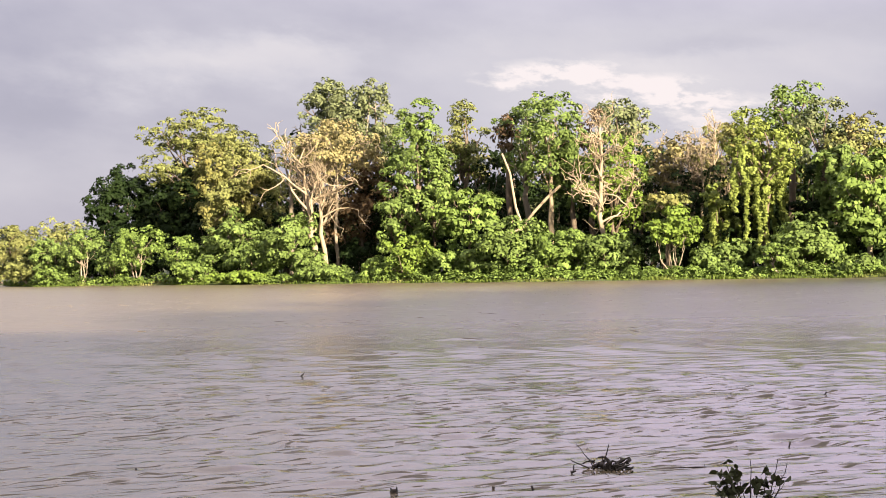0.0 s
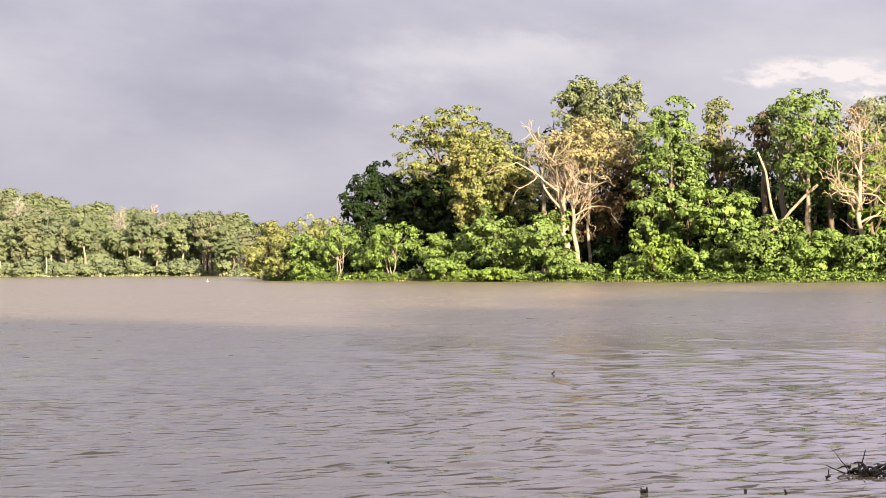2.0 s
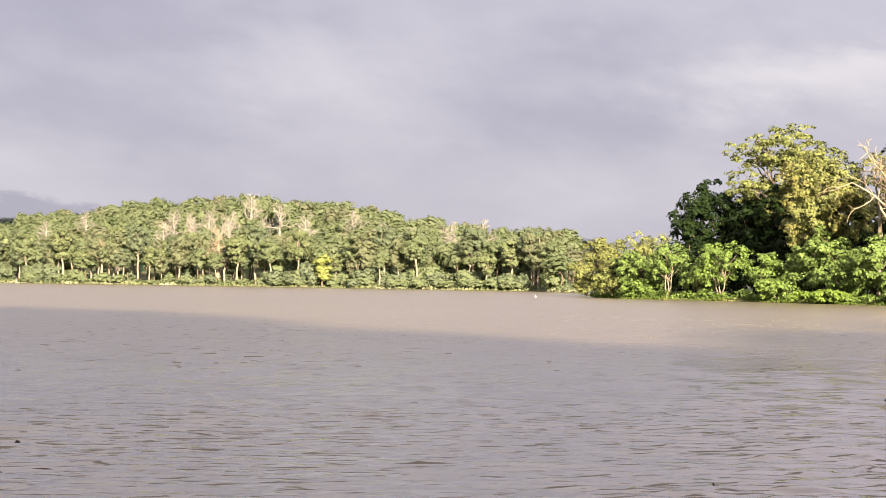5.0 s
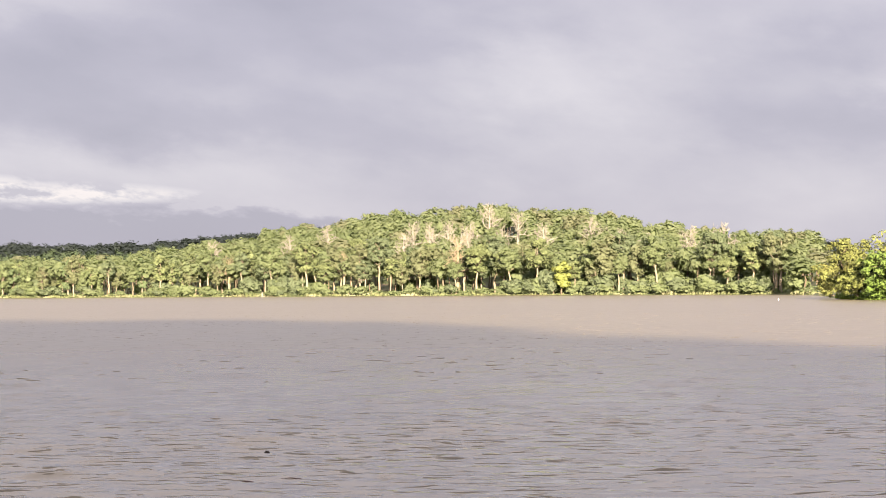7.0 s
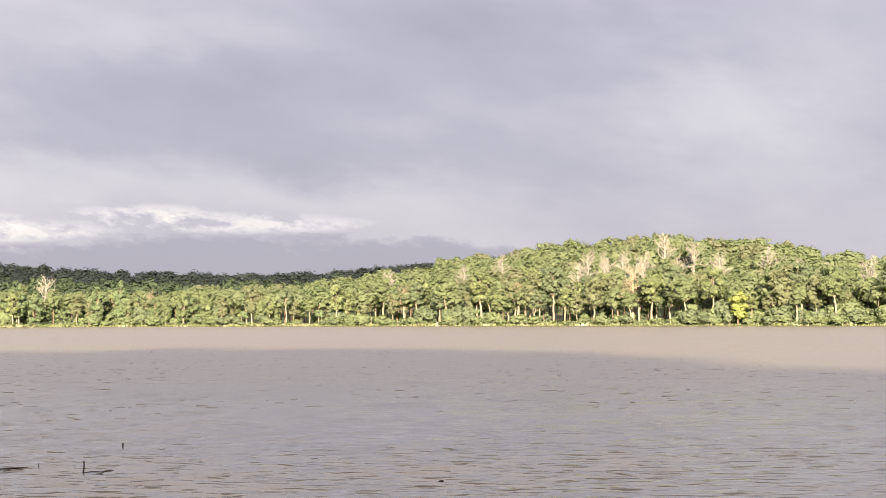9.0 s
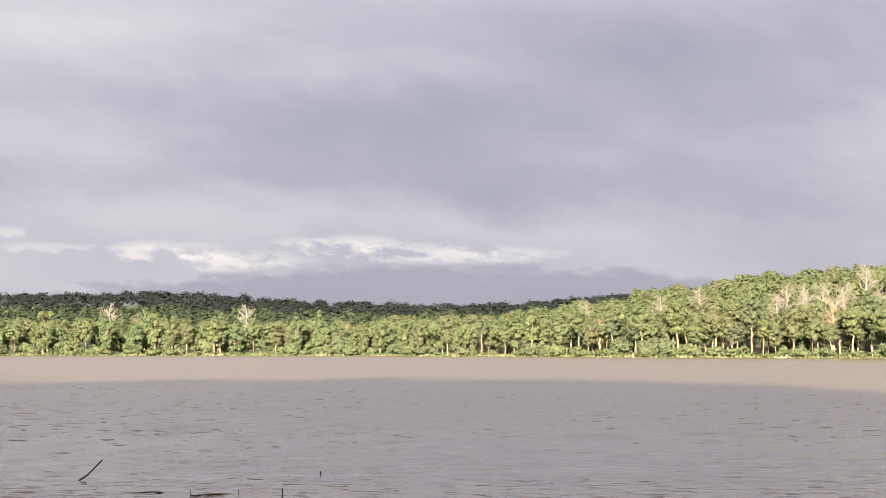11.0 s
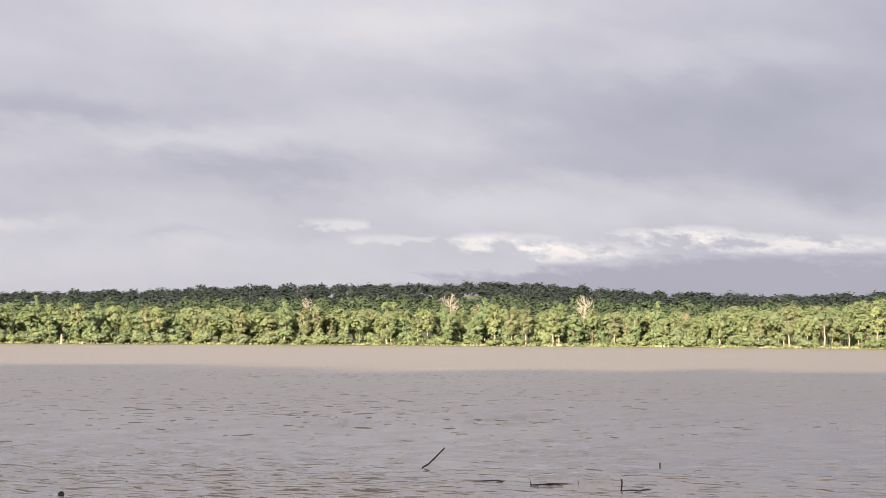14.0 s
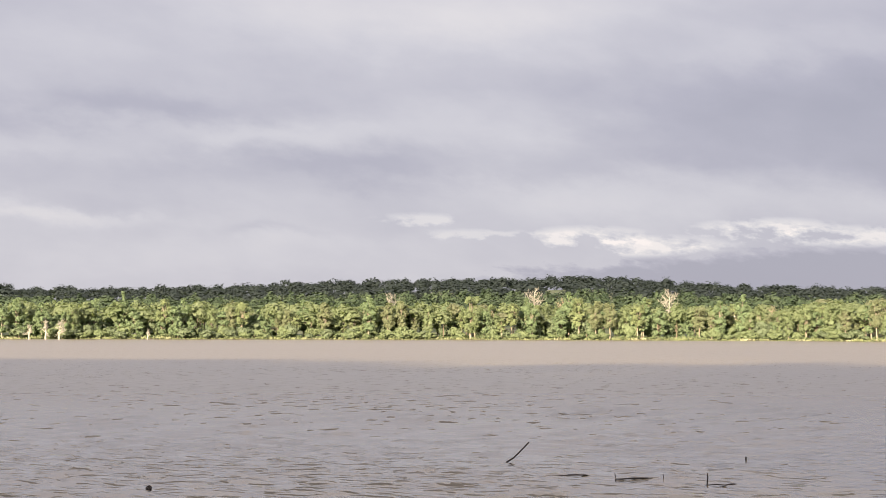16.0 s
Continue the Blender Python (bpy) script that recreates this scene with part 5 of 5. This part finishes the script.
# ---- added wood on the camera's own bank, unseen, to shade the water ----
SIDE = np.array((AXIS[1], -AXIS[0]))
first = None
rng = np.random.default_rng(51)
for l in np.arange(-190, 180, 6.0):
    for back in (-86.0, -80.0, -62.0, -40.0):
        if back > -70 and rng.random() < 0.5:
            continue
        p = (back + rng.uniform(-4, 4)) * AXIS + (l + rng.uniform(-3, 3)) * SIDE
        foot = float(land(p[0], p[1]))
        if first is None:
            first = leafy_tree("shade_tree", "leafy green tree added behind the viewpoint to shade the water", math.degrees(math.atan2(p[0], p[1])), math.hypot(*p), 16, 13, LEAF_GREEN,
                               base=0.05, lobes=9, clump=1.9, per=9, size=1.6, group="trees behind the viewpoint", fine=0, inner=10)
            continue
        w = rng.uniform(0.8, 1.05)
        copy_thing(first, Matrix.Translation((p[0], p[1], foot - 0.2)) @ Matrix.Rotation(rng.uniform(0, 6.28), 4, "Z") @ Matrix.Diagonal((w, w, rng.uniform(0.9, 1.08), 1)))


# ---- things in the water ----
def in_water(az, dist, z=0.0):
    p = bearing(az) * dist
    return Vector((p.x, p.y, z))


def driftwood(name, label, az, dist, length, radius, turn, knots=(), rise=0.0, sink=0.3, wood=None):
    """A floating log with short upright snags. turn: degrees from the line across the view."""
    rng = np.random.default_rng(int(abs(az) * 100 + dist))
    root = new(name)
    root.location = in_water(az, dist, 0.0)
    root.rotation_euler = (0, 0, radians(-az + turn))
    t = np.linspace(-0.5, 0.5, 9)
    pts = np.stack([t * length, np.sin(t * 5) * length * 0.02, radius * (0.5 - sink) + np.cos(t * 6.0) * radius * 0.5 + rise * (t + 0.5)], -1)
    rad = radius * (1 - 0.55 * np.abs(t * 2) ** 2) * rng.uniform(0.8, 1.15, 9)
    v, f = tube(pts, rad, 7)
    ends = [np.arange(7)[::-1][None], (np.arange(7) + 8 * 7)[None]]
    log = part("log", mesh_from("log", v, [f] + ends, wood or WOOD_WET, True), root)
    for s, h, lean in knots:
        v, f = tube([[s * length, 0, 0], [s * length + lean * h * 0.5, 0.01, h * 0.55], [s * length + lean * h, 0, h]], [radius * 0.55, radius * 0.42, radius * 0.28], 6)
        part("snag", mesh_from("snag", v, [f, (np.arange(6) + 12)[None]], WOOD_WET, True), log)
    return tagged(root, label, "driftwood", "driftwood in the shallows")


def stake(name, label, az, dist, length, radius, across, sink=0.4):
    """A stick standing in the lake bed; across: how far its tip leans across the view, per metre of length."""
    rng = np.random.default_rng(int(abs(az) * 100 + dist))
    side = np.array(bearing(az + 90))
    top = side * across * length + np.array([0, 0, math.sqrt(max(0.05, 1 - across * across)) * length])
    foot = -top * (sink / length)
    v, f = limb(rng, foot, top, radius, radius * 0.72, 0.015, 8, 8)
    ob = new(name, mesh_from(name, v, [f, (np.arange(8) + 56)[None]], WOOD_WET, True))
    ob.location = in_water(az, dist)
    return tagged(ob, label, "stick", "sticks standing in the water")


stake("leaning_stick", "dark stick leaning out of the water", -48.62, 35.1, 0.56, 0.020, 0.70)
stake("stub", "short dark stub poking out of the water", -41.25, 36.7, 0.06, 0.022, 0.05)
stake("stub", "thin dark stub poking out of the water", -42.41, 30.5, 0.19, 0.016, -0.05)
stake("stub", "tiny dark snag poking out of the water", 11.77, 33.0, 0.06, 0.03, 0.5)
stake("stub", "tiny dark snag poking out of the water", -4.60, 40.4, 0.14, 0.02, 0.75)
stake("stub", "tiny dark snag poking out of the water", 1.41, 19.9, 0.035, 0.022, 0.3)
stake("stub", "tiny dark snag poking out of the water", 2.67, 19.8, 0.05, 0.016, -0.3)
stake("stub", "tiny dark snag poking out of the water", -9.73, 22.8, 0.03, 0.018, 0.2)
stake("stub", "tiny dark snag poking out of the water", 10.66, 24.2, 0.05, 0.014, 0.2)
driftwood("floating_log", "thin dark log floating in the shallows", -46.5, 32.1, 0.62, 0.013, 4, sink=-0.5)
driftwood("floating_log", "dark log with two upright snags floating in the shallows", -44.5, 31.4, 0.88, 0.017, 8, ((-0.47, 0.12, -0.25), (0.46, 0.10, -0.15)), sink=-0.6)
driftwood("floating_log", "short dark log floating in the shallows", -41.65, 30.6, 0.32, 0.015, 3)
driftwood("floating_log", "thin dark half-sunken log", -42.15, 30.4, 0.36, 0.012, 5, sink=-0.5)
driftwood("floating_log", "reddish dark half-sunken log", -30.62, 24.0, 0.30, 0.010, -4, sink=-0.1, wood=WOOD_RED)
driftwood("floating_log", "reddish half-sunken piece of wood", -32.0, 23.7, 0.20, 0.009, 6, sink=0.0, wood=WOOD_RED)
driftwood("floating_log", "small dark forked lump of wood adrift", -1.71, 19.8, 0.10, 0.026, 5, ((-0.22, 0.055, -0.15), (0.34, 0.060, 0.0)))
driftwood("floating_log", "tiny dark lump of wood adrift", -31.35, 27.8, 0.10, 0.028, 20)
driftwood("floating_branch", "long thin dark branch lying on the water", 7.75, 21.7, 1.0, 0.010, 2, ((0.1, 0.05, 0.3),), sink=-0.1)


def lump(label, az, dist, size):
    rng = np.random.default_rng(77)
    bm = bmesh.new()
    bmesh.ops.create_icosphere(bm, subdivisions=3, radius=1.0)
    for w in bm.verts:
        n = noise.noise(w.co * 1.7) * 0.35 + noise.noise(w.co * 4.1) * 0.12
        w.co = Vector((w.co.x * size * 0.55, w.co.y * size * 0.5, max(w.co.z, -0.5) * size * 0.5)) * (1 + n)
        w.co.z += size * 0.22 + (0.35 * size if w.co.x > 0.1 * size else 0.0) * max(0.0, w.co.z / size)
    me = bpy.data.meshes.new("stump")
    bm.to_mesh(me)
    bm.free()
    me.materials.append(WOOD_WET)
    ob = new("stump", me)
    ob.location = in_water(az, dist)
    tagged(ob, label, "stump", "driftwood in the shallows")


lump("rounded dark stump rising from the water", -59.82, 29.3, 0.090)


def snag_clump():
    """A dark tangle of roots and twigs in the shallows."""
    rng = np.random.default_rng(5)
    root = new("snag_clump")
    root.location = in_water(4.84, 21.6)
    root.rotation_euler = (0, 0, radians(-4.84))
    pieces = []
    for i in range(44):
        a = np.array([rng.normal() * 0.11 + 0.09, rng.uniform(-0.1, 0.1), rng.uniform(-0.02, 0.08)])
        b = a + np.array([rng.uniform(-0.16, 0.16), rng.uniform(-0.08, 0.08), rng.uniform(-0.03, 0.09)])
        pieces.append(limb(rng, a, b, rng.uniform(0.012, 0.030), 0.008, 0.3, 5, 5))
    v, f = gather(pieces)
    part("tangle", mesh_from("tangle", v, [f], WOOD_WET, True), root)
    for a, b, r in (((0.02, 0, 0.04), (0.09, 0, 0.30), 0.012), ((-0.10, 0, 0.04), (-0.30, 0.02, 0.31), 0.007), ((-0.14, 0, 0.02), (-0.36, -0.02, 0.12), 0.011),
                    ((-0.33, -0.25, 0.0), (-0.32, -0.25, 0.10), 0.012), ((-0.36, -0.25, 0.0), (-0.30, -0.25, 0.02), 0.02)):
        part("twig", mesh_from("twig", *[x if i == 0 else [x] for i, x in enumerate(limb(rng, a, b, r, r * 0.5, 0.04, 5, 6))], WOOD_WET, True), root)
    for i in range(16):
        c = rng.uniform(-1, 1, 3) * np.array([0.22, 0.08, 0.04]) + np.array([0.12, 0, 0.09])
        v, f = leaf_cards(rng, c[None], np.array([[0.0, 0, 1]]), 0.03, 1, 0.07)
        part("leaf", mesh_from("leaf", v, [f], WOOD_WET), root)
    tagged(root, "dark tangle of driftwood and twigs in the shallows", "driftwood", "driftwood in the shallows")


def oval_leaf(foot, way, side, length):
    """A rounded leaf, folded a little along its midrib."""
    across = unit(np.cross(way, side))
    up = np.cross(across, way)
    t = np.linspace(0, 1, 6)
    half = 0.34 * length * np.sin(np.pi * t ** 0.85) ** 0.8
    mid = foot + np.outer(t * length, way) - np.outer(t * t * length * 0.25, up)
    v = np.concatenate([mid, mid + across * half[:, None] + np.outer(half * 0.25, up), mid - across * half[:, None] + np.outer(half * 0.25, up)])
    k = np.arange(5)
    return v, np.concatenate([np.stack([k, k + 1, k + 7, k + 6], -1), np.stack([k, k + 12, k + 13, k + 1], -1)])


def water_plant():
    """A leafy plant that stands out of the shallows."""
    rng = np.random.default_rng(15)
    root = new("water_plant")
    root.location = in_water(9.38, 18.7)
    root.rotation_euler = (0, 0, radians(-9.38))
    root.scale = (1.15, 1.12, 0.98)
    for i in range(17):
        top = np.array([rng.uniform(-0.33, 0.34), rng.uniform(-0.15, 0.15), rng.uniform(0.12, 0.40)])
        stem = part("stem", mesh_from("stem", *[x if k == 0 else [x] for k, x in enumerate(limb(rng, (top[0] * 0.35, top[1] * 0.4, -0.2), top, 0.007, 0.003, 0.1, 6, 5))], WOOD_WET, True), root)
        for q in range(7):
            c = top * rng.uniform(0.35, 1.03) + rng.normal(size=3) * 0.02
            o = unit(top * np.array([1, 1, 0.4]) + rng.normal(size=3) * 0.45)
            v, f = oval_leaf(c, o, unit(rng.normal(size=3)), rng.uniform(0.06, 0.105))
            part("leaf", mesh_from("leaf", v, [f], LEAF_MARSH), stem)
    for x, h in ((0.26, 0.44), (0.34, 0.40), (0.02, 0.43)):
        part("stem", mesh_from("stem", *[q if k == 0 else [q] for k, q in enumerate(limb(rng, (x * 0.6, 0, 0), (x, 0.02, h), 0.006, 0.003, 0.05, 6, 5))], WOOD_WET, True), root)
    tagged(root, "dark leafy plant growing out of the shallows", "plant")


snag_clump()
water_plant()


def float_marker():
    bm = bmesh.new()
    bmesh.ops.create_uvsphere(bm, u_segments=14, v_segments=9, radius=0.11)
    for w in bm.verts:
        w.co.z = w.co.z * 1.3 + 0.10
    bmesh.ops.create_cone(bm, cap_ends=True, segments=8, radius1=0.035, radius2=0.02, depth=0.2, matrix=Matrix.Translation((0, 0, 0.30)))
    me = bpy.data.meshes.new("float_marker")
    bm.to_mesh(me)
    bm.free()
    m, k = material("white_plastic")
    pos = k.tree.nodes.new("ShaderNodeNewGeometry").outputs["Position"]
    s = k.add("ShaderNodeBsdfPrincipled", Base_Color=k.mix(k.noise(pos, 9.0), (0.70, 0.70, 0.68), (0.82, 0.82, 0.80)), Roughness=0.45)
    k.add("ShaderNodeOutputMaterial", Surface=s.outputs[0])
    me.materials.append(m)
    ob = new("float_marker", me)
    ob.location = in_water(-15.33, 286.0)
    tagged(ob, "small white float bobbing on the water", "float")


float_marker()
